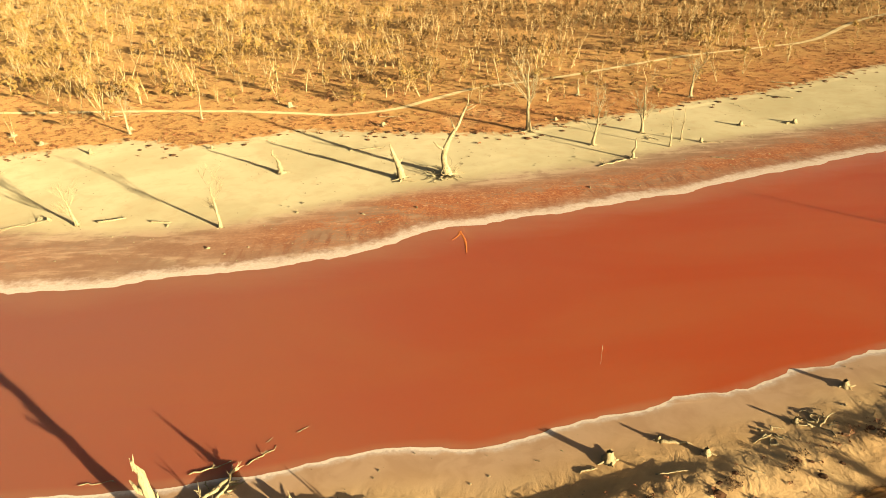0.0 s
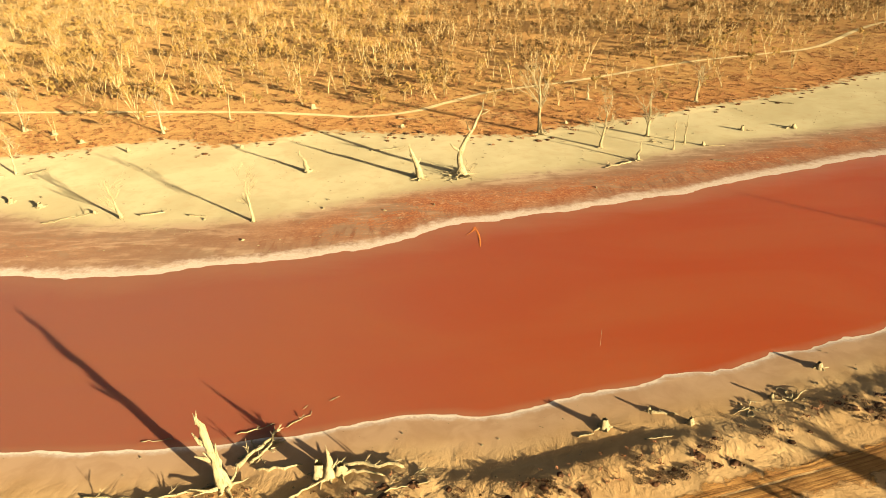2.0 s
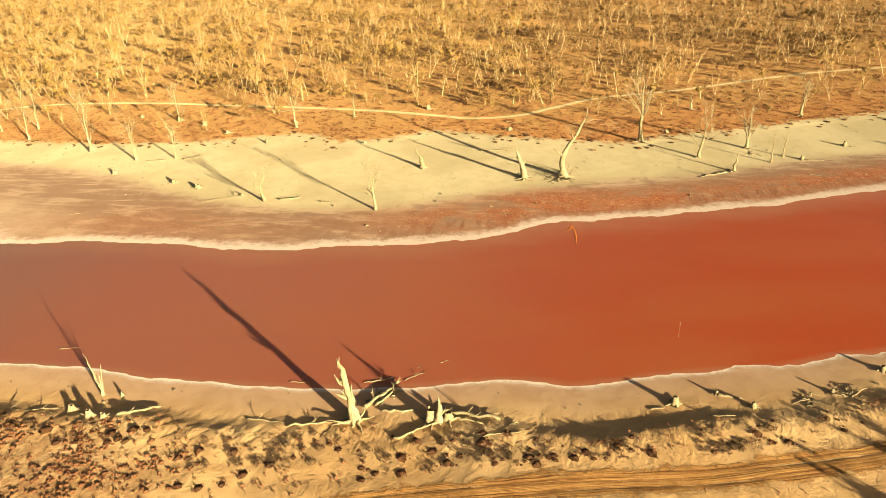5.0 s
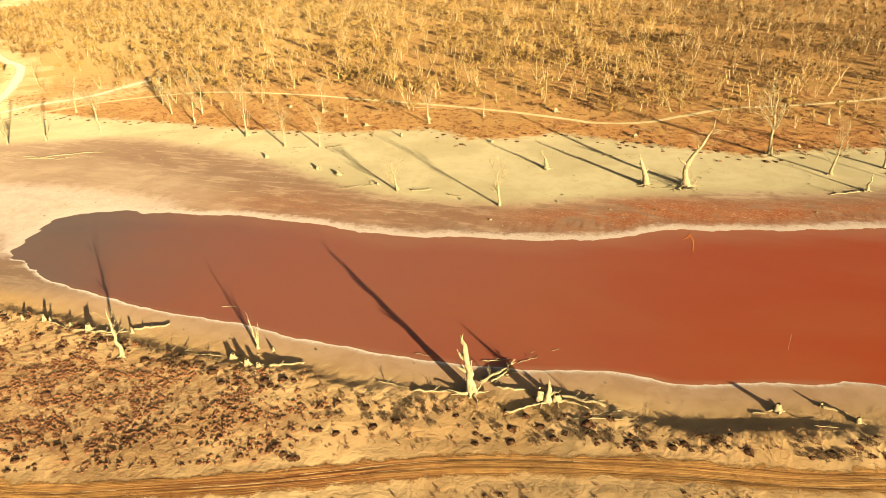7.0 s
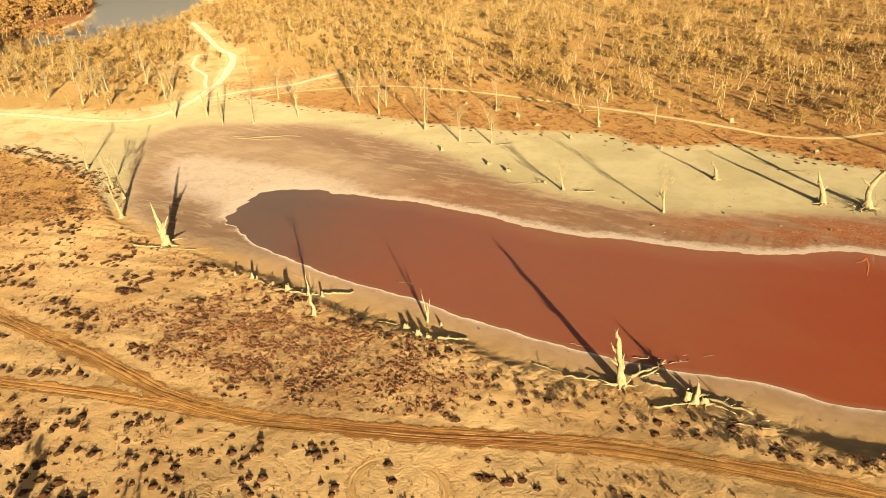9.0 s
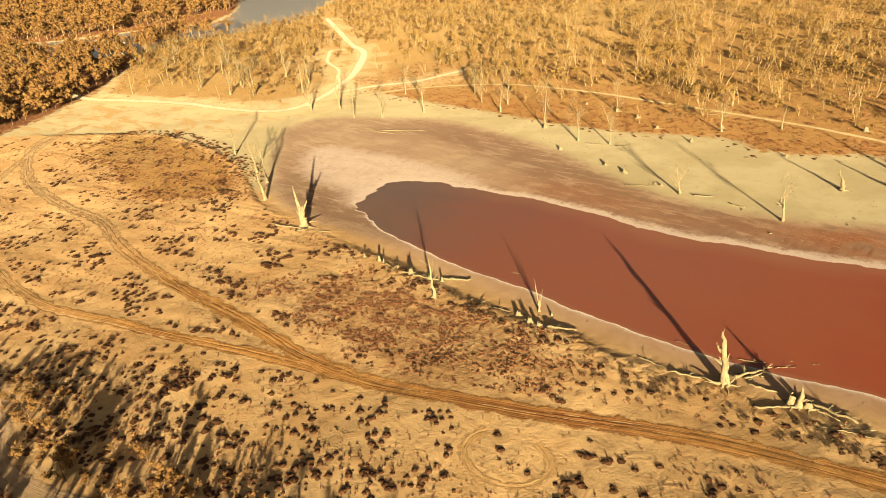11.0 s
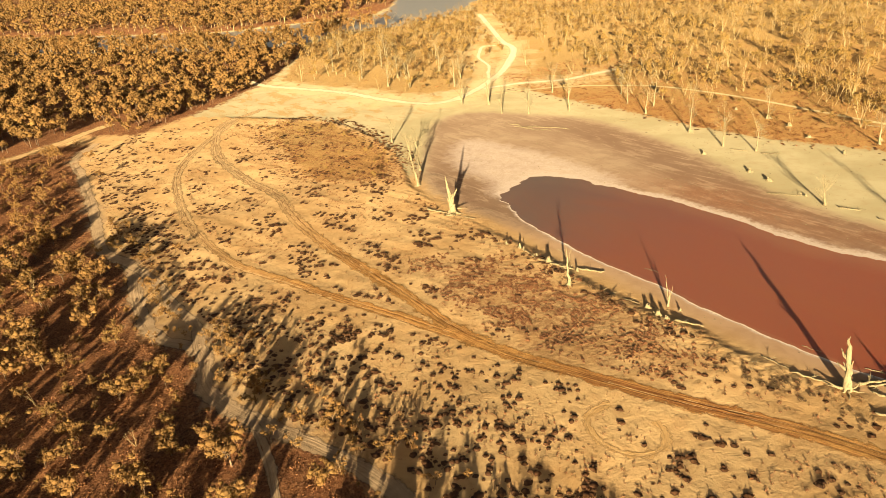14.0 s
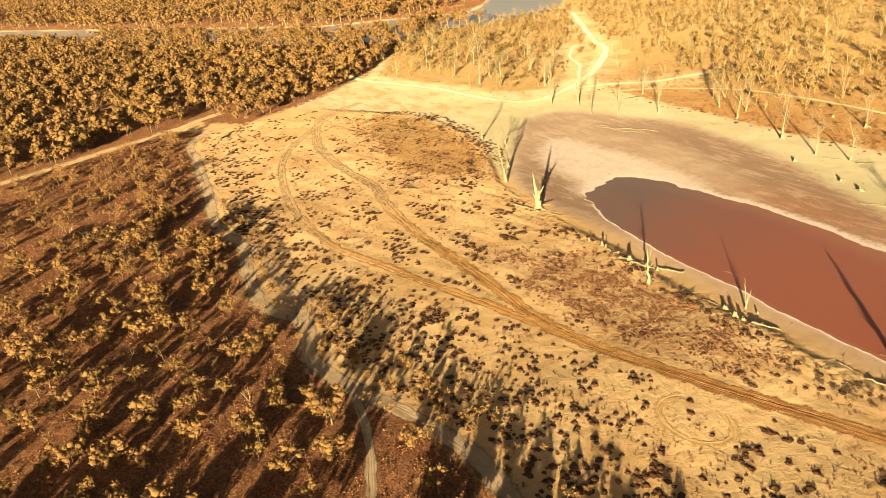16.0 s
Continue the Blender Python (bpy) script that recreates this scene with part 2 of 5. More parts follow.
def height(x, y):
    """The ground's height at plan places (arrays)."""
    x, y = np.asarray(x, float), np.asarray(y, float)
    lake = to_lake(x, y)
    river = signed(river_ring, x, y)
    bank, along = away(bank_line, x, y)
    side = np.where(inside(plain_ring, x, y), bank, -bank)
    rough = sum(a * np.sin((x * math.cos(p) + y * math.sin(p)) * 6.283 / w + q) for p, q, w, a in WAVES)
    wet = np.clip(lake / 6, -1, 1)
    z = np.where(lake < 0, np.maximum(lake * 0.06, -1.0), np.minimum(lake * 0.022, 0.22 + np.maximum(lake - 10, 0) * 0.006))
    z = np.minimum(z, 1.3)
    rise = np.clip((side + 2.2) / 3.4, 0, 1)
    turn = along + 0.9 * np.sin(along * 0.31 + side * 0.2) + 0.55 * side
    gully = np.maximum(0, 1 - 3.2 * np.abs(np.sin(turn * 0.83))) * (0.5 + 0.5 * np.sin(turn * 0.21)) + 0.7 * np.maximum(0, 1 - 3 * np.abs(np.sin(turn * 1.37 + 1.1 * np.sin(turn * 0.4))))
    rills = -0.2 * (1 + 0.6 * np.exp(-((x + 46) / 12) ** 2)) * gully * np.exp(-((side - 1.5) / 3.6) ** 2)
    tall = 0.26 + 0.2 * np.sin(x * 0.11 + 1) + 0.3 * np.exp(-((x + 78) / 22) ** 2) + 0.3 * np.exp(-((x - 18) / 30) ** 2)
    z = z + tall * rise * rise * (3 - 2 * rise) + np.where(np.abs(side) < 12, rills, 0)
    # low ridge added along the bank so that its shadow darkens the beach
    shade_berm = 0.2 * np.clip((x + 4) / 10, 0, 1) * np.clip((75 - x) / 20, 0, 1) * (0.7 + 0.3 * np.sin(x * 0.37 + 0.5) * np.sin(x * 0.13))
    z = z + shade_berm * np.exp(-((side - 2.6) / 1.7) ** 2)
    z = z + rough * np.clip((lake - 1) / 14, 0, 1) * np.where(side > 0, 1.0, 0.3)
    return np.where(river < 0, np.maximum(-0.3 + river * 0.1, -2.0), np.where(river < 14, z * river / 14 - 0.25 * (1 - river / 14), z))


def height_at(x, y):
    return float(height(np.array([x]), np.array([y]))[0])

# ---------------------------------------------------------------- materials
def ground_material():
    s = Shader("bare_ground", 0.95, 0.15)
    fine, mid, wide = s.noise(2.2, 6, 0.65), s.noise(0.35, 5, 0.6, 0.6), s.noise(0.045, 4, 0.55, 0.8)
    grain = s.noise(9.0, 3)
    streak = s.noise(1.0, 5, 0.62, 0.7, (0.1, 0.42, 1, 24))
    shore = s.calc("MULTIPLY_ADD", s.calc("SUBTRACT", mid, 0.5), 2.2, s.attr("shore"))
    # dry sand, from straw to pale buff
    sand = s.blend(s.step(wide, 0.35, 0.65), (0.38, 0.325, 0.187), (0.45, 0.39, 0.236))
    sand = s.blend(s.step(mid, 0.45, 0.75, 0, 0.4), sand, (0.36, 0.265, 0.14))
    # the browner sand of the near plain and beach
    ochre = s.blend(s.step(wide, 0.35, 0.65), (0.50, 0.315, 0.14), (0.60, 0.41, 0.20))
    ochre = s.blend(s.step(mid, 0.42, 0.72, 0, 0.45), ochre, (0.38, 0.225, 0.09))
    sand = s.blend(s.step(s.calc("ADD", s.attr("plain"), s.calc("MULTIPLY", mid, 10.0)), 8.0, -3.0), sand, ochre)
    sand = s.blend(s.step(grain, 0.62, 0.8, 0, 0.35), sand, (0.38, 0.25, 0.13))
    # reddish litter under the scrub
    litter = s.blend(s.step(mid, 0.3, 0.7), (0.31, 0.14, 0.046), (0.44, 0.225, 0.08))
    litter = s.blend(s.step(fine, 0.52, 0.72, 0, 0.8), litter, (0.16, 0.068, 0.026))
    litter = s.blend(s.step(wide, 0.56, 0.74, 0, 0.75), litter, (0.50, 0.33, 0.15))
    litter = s.blend(s.step(grain, 0.56, 0.68, 0, 0.55), litter, (0.52, 0.30, 0.115))
    tan = s.blend(s.step(mid, 0.35, 0.7), (0.42, 0.25, 0.09), (0.31, 0.17, 0.06))
    tan = s.blend(s.step(fine, 0.55, 0.75, 0, 0.6), tan, (0.14, 0.07, 0.027))
    east = s.nt.nodes.new("ShaderNodeSeparateXYZ")
    s.nt.links.new(s.place, east.inputs[0])
    # tan soil, paler westward with glare opposite the sun put into the colour
    tan = s.blend(s.step(s.calc("ADD", east.outputs[0], s.calc("MULTIPLY", s.calc("SUBTRACT", wide, 0.5), 160.0)), -110.0, -250.0, 0, 0.7), tan, (0.46, 0.32, 0.135))
    deep = s.step(s.calc("ADD", s.attr("scrub"), s.calc("MULTIPLY", s.calc("SUBTRACT", wide, 0.5), 90.0)), -8.0, -32.0)
    litter = s.blend(s.calc("MULTIPLY", deep, 0.85), litter, tan)
    middle = s.step(s.calc("ADD", east.outputs[0], s.calc("MULTIPLY", s.calc("SUBTRACT", wide, 0.5), 90.0)), 15.0, -70.0, 0, 0.6)
    litter = s.blend(middle, litter, s.blend(s.step(fine, 0.42, 0.68), (0.45, 0.275, 0.10), (0.27, 0.145, 0.05)))
    west = s.step(s.calc("ADD", east.outputs[0], s.calc("MULTIPLY", s.calc("SUBTRACT", wide, 0.5), 160.0)), -160.0, -270.0, 0, 0.75)
    litter = s.blend(west, litter, s.blend(s.step(fine, 0.42, 0.66), (0.45, 0.31, 0.125), (0.28, 0.165, 0.062)))
    scrub = s.calc("ADD", s.attr("scrub"), s.calc("MULTIPLY", s.calc("SUBTRACT", mid, 0.5), 14.0))
    base = s.blend(s.step(scrub, 1.6, -1.6), sand, litter)
    base = s.blend(s.calc("MULTIPLY", s.calc("MULTIPLY", s.attr("patch"), 0.8), s.step(s.calc("ADD", s.noise(0.09, 4, 0.6, 0.5, (1, 1.8, 1, 30)), s.calc("MULTIPLY", fine, 0.15)), 0.58, 0.66)), base, litter)
    # paler sandy ground either side of the gravel road
    verge = s.calc("ADD", s.attr("verge"), s.calc("MULTIPLY", s.calc("SUBTRACT", s.noise(0.07, 5, 0.65, 0.6), 0.5), 60.0))
    base = s.blend(s.calc("MULTIPLY", s.step(verge, 16.0, 3.0), s.step(fine, 0.3, 0.6, 0.9, 0.6)), base, (0.54, 0.42, 0.23))
    # dark forest floor of bark and leaves
    floor = s.blend(s.step(mid, 0.35, 0.65), (0.20, 0.085, 0.036), (0.31, 0.14, 0.058))
    floor = s.blend(s.step(fine, 0.46, 0.6, 0, 0.8), floor, (0.085, 0.036, 0.018))
    floor = s.blend(s.step(s.noise(1.6, 6, 0.75), 0.52, 0.62, 0, 0.7), floor, (0.42, 0.215, 0.10))
    woods = s.calc("ADD", s.attr("woods"), s.calc("MULTIPLY", s.calc("SUBTRACT", mid, 0.5), 16.0))
    base = s.blend(s.step(woods, 2.5, -2.5), base, floor)
    # bare grey silt either side of the winding track
    silt = s.blend(s.step(mid, 0.35, 0.65), (0.42, 0.30, 0.185), (0.32, 0.22, 0.135))
    bare = s.calc("ADD", s.attr("silt"), s.calc("MULTIPLY", s.calc("SUBTRACT", s.noise(0.12, 5, 0.65, 0.8), 0.5), 22.0))
    base = s.blend(s.calc("MULTIPLY", s.step(bare, 3.5, 0.0), 0.55), base, silt)
    # rusty litter between the samphire cushions
    carpet = s.calc("ADD", s.attr("carpet"), s.calc("MULTIPLY", s.calc("SUBTRACT", s.noise(0.16, 5, 0.65, 0.5), 0.5), 26.0))
    base = s.blend(s.calc("MULTIPLY", s.step(carpet, 2.0, -4.0), s.step(s.noise(0.9, 5, 0.7), 0.42, 0.58, 0.1, 0.7)), base, (0.27, 0.135, 0.06))
    # damp sand by the water
    base = s.blend(s.calc("MULTIPLY", s.step(shore, 9.0, 1.5), 0.85), base, s.blend(s.step(s.noise(0.25, 5, 0.6, 0.6), 0.4, 0.65), (0.43, 0.285, 0.185), (0.36, 0.225, 0.14)))
    # drying mud flat, brown to rose
    mud = s.blend(s.step(wide, 0.38, 0.62), (0.31, 0.215, 0.142), (0.37, 0.27, 0.18))
    mud = s.blend(s.step(s.calc("ADD", s.calc("MULTIPLY", streak, 0.5), s.calc("MULTIPLY", s.noise(0.12, 5, 0.65, 1.2), 0.5)), 0.45, 0.58, 0, s.step(east.outputs[0], -125.0, -85.0, 0.25, 0.85)), mud, (0.195, 0.12, 0.078))
    flat = s.calc("ADD", s.attr("mud"), s.calc("MULTIPLY", s.calc("SUBTRACT", mid, 0.5), 7.0))
    mud = s.blend(s.step(s.calc("ADD", s.attr("red"), s.calc("MULTIPLY", s.calc("SUBTRACT", mid, 0.5), 0.8)), 0.0, 0.8, 0, 0.5), mud, (0.27, 0.14, 0.075))
    # a dark, still damp band along the flat's outer side, drawn out in streaks
    band = s.calc("MULTIPLY", s.step(flat, -1.0, -6.0), s.step(flat, -27.0, -15.0))
    band = s.calc("MULTIPLY", band, s.step(s.calc("ADD", s.calc("MULTIPLY", streak, 0.6), s.calc("MULTIPLY", s.noise(0.3, 5, 0.65, 0.8, (0.3, 1.2, 1, 24)), 0.4)), 0.38, 0.52))
    band = s.calc("MULTIPLY", band, s.step(east.outputs[0], -215.0, -150.0, 0.2, 0.8))
    mud = s.blend(band, mud, (0.20, 0.122, 0.078))
    base = s.blend(s.step(flat, 3.5, -3.5), base, mud)
    # red algae crust, and dark seeps running down to the water
    crust = s.blend(s.step(fine, 0.42, 0.62), (0.235, 0.066, 0.026), (0.36, 0.14, 0.055))
    crust = s.blend(s.step(s.noise(1.1, 5, 0.7, 0.4, (0.6, 1, 1, 20)), 0.56, 0.66, 0, 0.8), crust, (0.47, 0.29, 0.17))
    seep = s.step(s.noise(1.0, 5, 0.65, 0.5, (0.42, 0.075, 1, -18)), 0.46, 0.6)
    base = s.blend(s.calc("MULTIPLY", s.calc("MULTIPLY", seep, s.attr("seep")), 0.95), base, (0.16, 0.072, 0.042))
    red = s.calc("MULTIPLY", s.attr("red"), s.step(s.calc("ADD", s.calc("MULTIPLY", s.noise(0.1, 6, 0.72, 0.8, (0.55, 1, 1, 20)), 0.8), s.calc("MULTIPLY", fine, 0.35)), 0.47, 0.57))
    base = s.blend(s.calc("MULTIPLY", red, 0.82), base, crust)
    # salt: a rim along the water and a flat at the lake's head
    salt = s.blend(s.step(fine, 0.35, 0.65), (0.56, 0.46, 0.385), (0.47, 0.375, 0.305))
    rim = s.calc("ADD", s.attr("rim"), s.calc("MULTIPLY", s.calc("SUBTRACT", s.noise(0.6, 5, 0.65), 0.5), 1.3))
    base = s.blend(s.step(rim, 0.95, 0.25, 0, 0.92), base, salt)
    pan = s.calc("ADD", s.attr("salt"), s.calc("MULTIPLY", s.calc("SUBTRACT", mid, 0.5), 14.0))
    base = s.blend(s.calc("MULTIPLY", s.step(pan, 4.0, -4.0), s.step(mid, 0.2, 0.7, 0.45, 0.85)), base, salt)
    lip = s.calc("ADD", s.attr("lip"), s.calc("MULTIPLY", s.calc("SUBTRACT", s.noise(1.3, 5, 0.65), 0.5), 1.1))
    base = s.blend(s.step(lip, 0.62, 0.3, 0, 0.85), base, (0.74, 0.64, 0.53))
    s.colour(base)
    wet = s.step(s.attr("shore"), 0.0, 16.0, 0.55, 0.95)
    s.put(s.bsdf.inputs["Roughness"], wet)
    beach = s.calc("MULTIPLY", s.calc("MULTIPLY", s.step(s.attr("scrub"), 2.0, 5.0), s.step(s.attr("plain"), -2.0, 3.0)), s.step(s.attr("woods"), 0.0, 6.0))
    dry = s.calc("MULTIPLY", s.step(s.attr("shore"), 3.0, 12.0, 0.1, 1.0), s.calc("SUBTRACT", 1.0, s.calc("MULTIPLY", beach, 0.82)))
    relief = s.calc("ADD", s.calc("MULTIPLY", mid, 1.6), s.calc("ADD", s.calc("MULTIPLY", fine, 0.55), s.calc("MULTIPLY", grain, 0.14)))
    shaggy = s.calc("ADD", s.step(s.attr("woods"), 2.0, -2.0, 0, 1.6), s.step(s.attr("scrub"), 2.0, -2.0, 0, 1.1))
    relief = s.calc("ADD", relief, s.calc("MULTIPLY", shaggy, s.noise(1.1, 6, 0.75)))
    # rills that rain has cut across the bank
    rill = s.noise(1.0, 3, 0.6, 1.2, (0.4, 0.13, 1, -24))
    relief = s.calc("ADD", relief, s.calc("MULTIPLY", s.calc("MULTIPLY", s.step(s.attr("bank"), 9.0, 1.0), 0.55), s.step(rill, 0.3, 0.75)))
    return s.bump(s.calc("MULTIPLY", relief, dry), 0.7, 0.2).mat


def lake_material():
    s = Shader("pink_brine", 0.08, 0.5)
    x = s.nt.nodes.new("ShaderNodeSeparateXYZ")
    s.nt.links.new(s.place, x.inputs[0])
    along = s.calc("ADD", x.outputs[0], s.calc("MULTIPLY", s.noise(0.02, 3), 40.0))
    # red east, grey head; the rose between has haze put into the colour
    col = s.blend(s.step(along, -45.0, 60.0), (0.36, 0.125, 0.074), (0.38, 0.07, 0.02))
    col = s.blend(s.step(along, -50.0, -112.0), col, (0.235, 0.148, 0.108))
    col = s.blend(s.step(s.noise(0.05, 4, 0.5, 1.0, (0.4, 1, 1, 20)), 0.35, 0.75, 0, 0.3), col, (0.40, 0.14, 0.05))
    edge = s.calc("ADD", s.attr("deep"), s.calc("MULTIPLY", s.calc("SUBTRACT", s.noise(0.16, 5, 0.6, 0.5, (0.4, 1, 1, 20)), 0.5), 0.9))
    col = s.blend(s.step(edge, 1.0, -0.1, 0, 0.6), col, s.blend(s.step(along, -70.0, -115.0), (0.42, 0.19, 0.10), (0.25, 0.165, 0.115)))
    s.colour(col)
    s.bsdf.inputs["IOR"].default_value = 1.36
    # light spreads in the cloudy brine
    s.bsdf.subsurface_method = "BURLEY"
    s.bsdf.inputs["Subsurface Weight"].default_value = 0.7
    s.bsdf.inputs["Subsurface Radius"].default_value = (1.0, 0.55, 0.4)
    s.bsdf.inputs["Subsurface Scale"].default_value = 0.7
    return s.bump(s.noise(1.4, 3), 0.05, 0.02).mat


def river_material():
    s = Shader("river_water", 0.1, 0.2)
    # pale base colour stands in for the bright sky mirrored in the river
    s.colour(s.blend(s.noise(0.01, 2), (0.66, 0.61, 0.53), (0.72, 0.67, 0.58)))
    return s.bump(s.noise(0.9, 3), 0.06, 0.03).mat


def track_material(name, pale, dark, rut, fade=0.0, lined=0.85, ragged=1.3, churned=0.0):
    s = Shader(name, 0.95, 0.12)
    mid, fine = s.noise(0.5, 5, 0.6), s.noise(4.0, 5, 0.65)
    col = s.blend(s.step(mid, 0.35, 0.7), pale, dark)
    col = s.blend(s.step(fine, 0.55, 0.8, 0, 0.6), col, rut)
    sep = s.nt.nodes.new("ShaderNodeSeparateXYZ")
    s.nt.links.new(s.place, sep.inputs[0])
    west = s.step(sep.outputs[0], -110.0, -200.0, 0, fade)
    col = s.blend(west, col, (0.45, 0.335, 0.18))
    xyz = s.nt.nodes.new("ShaderNodeCombineXYZ")
    s.put(xyz.inputs[0], s.calc("MULTIPLY", s.attr("run"), 0.045))
    s.put(xyz.inputs[1], s.calc("MULTIPLY", s.attr("across"), 3.4))
    plain, s.place = s.place, xyz.outputs[0]
    lines = s.noise(1.0, 5, 0.7, 0.3)
    s.place = plain
    col = s.blend(s.step(lines, 0.48, 0.68, 0, lined), col, rut)
    # damp red sand churned up where the tracks join
    if churned:
        red = s.step(s.calc("ABSOLUTE", s.calc("ADD", sep.outputs[0], 42.0)), 26.0, 6.0, 0, churned)
        col = s.blend(s.calc("MULTIPLY", red, s.step(lines, 0.36, 0.56)), col, (0.20, 0.075, 0.026))
    groove = s.step(s.attr("groove"), 0.2, 0.9, 0, 0.5)
    s.colour(s.blend(groove, col, rut))
    s.bump(s.calc("SUBTRACT", s.calc("MULTIPLY", fine, 0.5), s.calc("MULTIPLY", lines, 2.0)), 0.6, 0.12)
    # the worn surface ends in ragged patches
    worn = s.calc("ADD", s.attr("edge"), s.calc("MULTIPLY", s.calc("SUBTRACT", s.noise(0.45, 6, 0.7, 0.6), 0.5), ragged))
    clear, mix = s.nt.nodes.new("ShaderNodeBsdfTransparent"), s.nt.nodes.new("ShaderNodeMixShader")
    s.put(mix.inputs[0], s.step(worn, 0.42, 0.72))
    s.nt.links.new(s.bsdf.outputs[0], mix.inputs[1])
    s.nt.links.new(clear.outputs[0], mix.inputs[2])
    s.nt.links.new(mix.outputs[0], s.nt.nodes["Material Output"].inputs["Surface"])
    return s.mat


def wood_material(name, pale, grey, dark):
    s = Shader(name, 0.85, 0.2)
    grainy = s.noise(4.5, 5, 0.65, 0.5, (1, 1, 0.2, 0))
    col = s.blend(s.step(s.noise(0.6, 4), 0.35, 0.65), pale, grey)
    col = s.blend(s.step(grainy, 0.48, 0.66, 0, 0.9), col, dark)
    s.colour(s.blend(s.calc("MULTIPLY", s.random(), 0.35), col, grey))
    return s.bump(grainy, 0.6, 0.05).mat


def leaf_material(name, light, dark, dry, island=True, through=0.25):
    s = Shader(name, 0.75, 0.25)
    col = s.blend(s.random(True), dark, light)
    col = s.blend(s.step(s.noise(0.24, 2), 0.42, 0.62, 0, 0.75), col, dark)
    col = s.blend(s.step(s.random(False), 0.3, 1.0, 0, 0.7), col, dry)
    col = s.blend(s.step(s.noise(0.06, 3), 0.35, 0.7, 0, 0.6), col, dry)
    tufty = s.noise(3.4, 3, 0.65)
    col = s.blend(s.step(tufty, 0.4, 0.6, 0.5, 0.0), col, dark)
    s.colour(col)
    s.bump(tufty, 0.7, 0.14)
    t = s.nt.nodes.new("ShaderNodeBsdfTranslucent")
    s.put(t.inputs["Color"], col)
    m = s.nt.nodes.new("ShaderNodeMixShader")
    m.inputs[0].default_value = through
    out = s.nt.nodes["Material Output"]
    s.nt.links.new(s.bsdf.outputs[0], m.inputs[1])
    s.nt.links.new(t.outputs[0], m.inputs[2])
    s.nt.links.new(m.outputs[0], out.inputs["Surface"])
    return s.mat


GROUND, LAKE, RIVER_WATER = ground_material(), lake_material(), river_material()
SAND_ROAD = track_material("packed_sand", (0.50, 0.275, 0.09), (0.38, 0.19, 0.06), (0.135, 0.053, 0.018), 0.75, 1.0, 1.3, 0.85)
CLAY_ROAD = track_material("dry_clay", (0.52, 0.36, 0.18), (0.44, 0.29, 0.14), (0.32, 0.20, 0.095), 0.0, 0.4, 0.9)
PALE_ROAD = track_material("pale_gravel", (0.70, 0.59, 0.40), (0.62, 0.50, 0.32), (0.48, 0.36, 0.21), 0.0, 0.6, 1.5)
TYRE_MARKS = track_material("scuffed_sand", (0.54, 0.35, 0.155), (0.47, 0.295, 0.12), (0.38, 0.23, 0.09), 0.0, 0.7, 2.6)
FAR_ROAD = track_material("worn_sandy_soil", (0.60, 0.47, 0.26), (0.53, 0.40, 0.21), (0.42, 0.29, 0.14), 0.0, 0.4, 0.6)
GREY_ROAD = track_material("grey_silt", (0.46, 0.33, 0.20), (0.37, 0.26, 0.155), (0.27, 0.18, 0.10), 0.0, 0.3, 0.9)
DEAD_WOOD = wood_material("bleached_dead_wood", (0.36, 0.30, 0.17), (0.27, 0.22, 0.12), (0.095, 0.068, 0.038))
BARK = wood_material("gum_bark", (0.50, 0.39, 0.20), (0.37, 0.275, 0.135), (0.155, 0.10, 0.046))
GREY_BARK = wood_material("grey_bark", (0.26, 0.18, 0.11), (0.17, 0.115, 0.07), (0.07, 0.045, 0.03))
DARK_WOOD = wood_material("dark_core_wood", (0.10, 0.065, 0.04), (0.07, 0.045, 0.03), (0.025, 0.018, 0.012))
LEAVES = leaf_material("gum_leaves", (0.38, 0.23, 0.068), (0.155, 0.086, 0.028), (0.34, 0.18, 0.055), True, 0.22)
# olive foliage with the eastern woodland's shade put into the colour
SHADED_OLIVE_LEAVES = leaf_material("shaded_olive_gum_leaves", (0.30, 0.18, 0.055), (0.125, 0.07, 0.023), (0.28, 0.15, 0.046), True, 0.2)
THIN_LEAVES = leaf_material("sapling_leaves", (0.40, 0.27, 0.076), (0.19, 0.122, 0.037), (0.39, 0.24, 0.07))
SHRUB = leaf_material("saltbush_leaves", (0.15, 0.072, 0.03), (0.06, 0.028, 0.012), (0.16, 0.07, 0.027), True, 0.1)
RED_SHRUB = leaf_material("samphire_stems", (0.29, 0.13, 0.055), (0.15, 0.067, 0.03), (0.31, 0.14, 0.06), True, 0.1)
GREY_SHRUB = leaf_material("grey_bush_leaves", (0.17, 0.12, 0.06), (0.075, 0.05, 0.027), (0.18, 0.10, 0.045), True, 0.15)
TUFT = leaf_material("rusty_tufts", (0.36, 0.155, 0.06), (0.17, 0.07, 0.028), (0.40, 0.19, 0.075), True, 0.15)
STRAW = leaf_material("dry_grass", (0.42, 0.27, 0.10), (0.22, 0.12, 0.045), (0.36, 0.18, 0.07), True, 0.2)

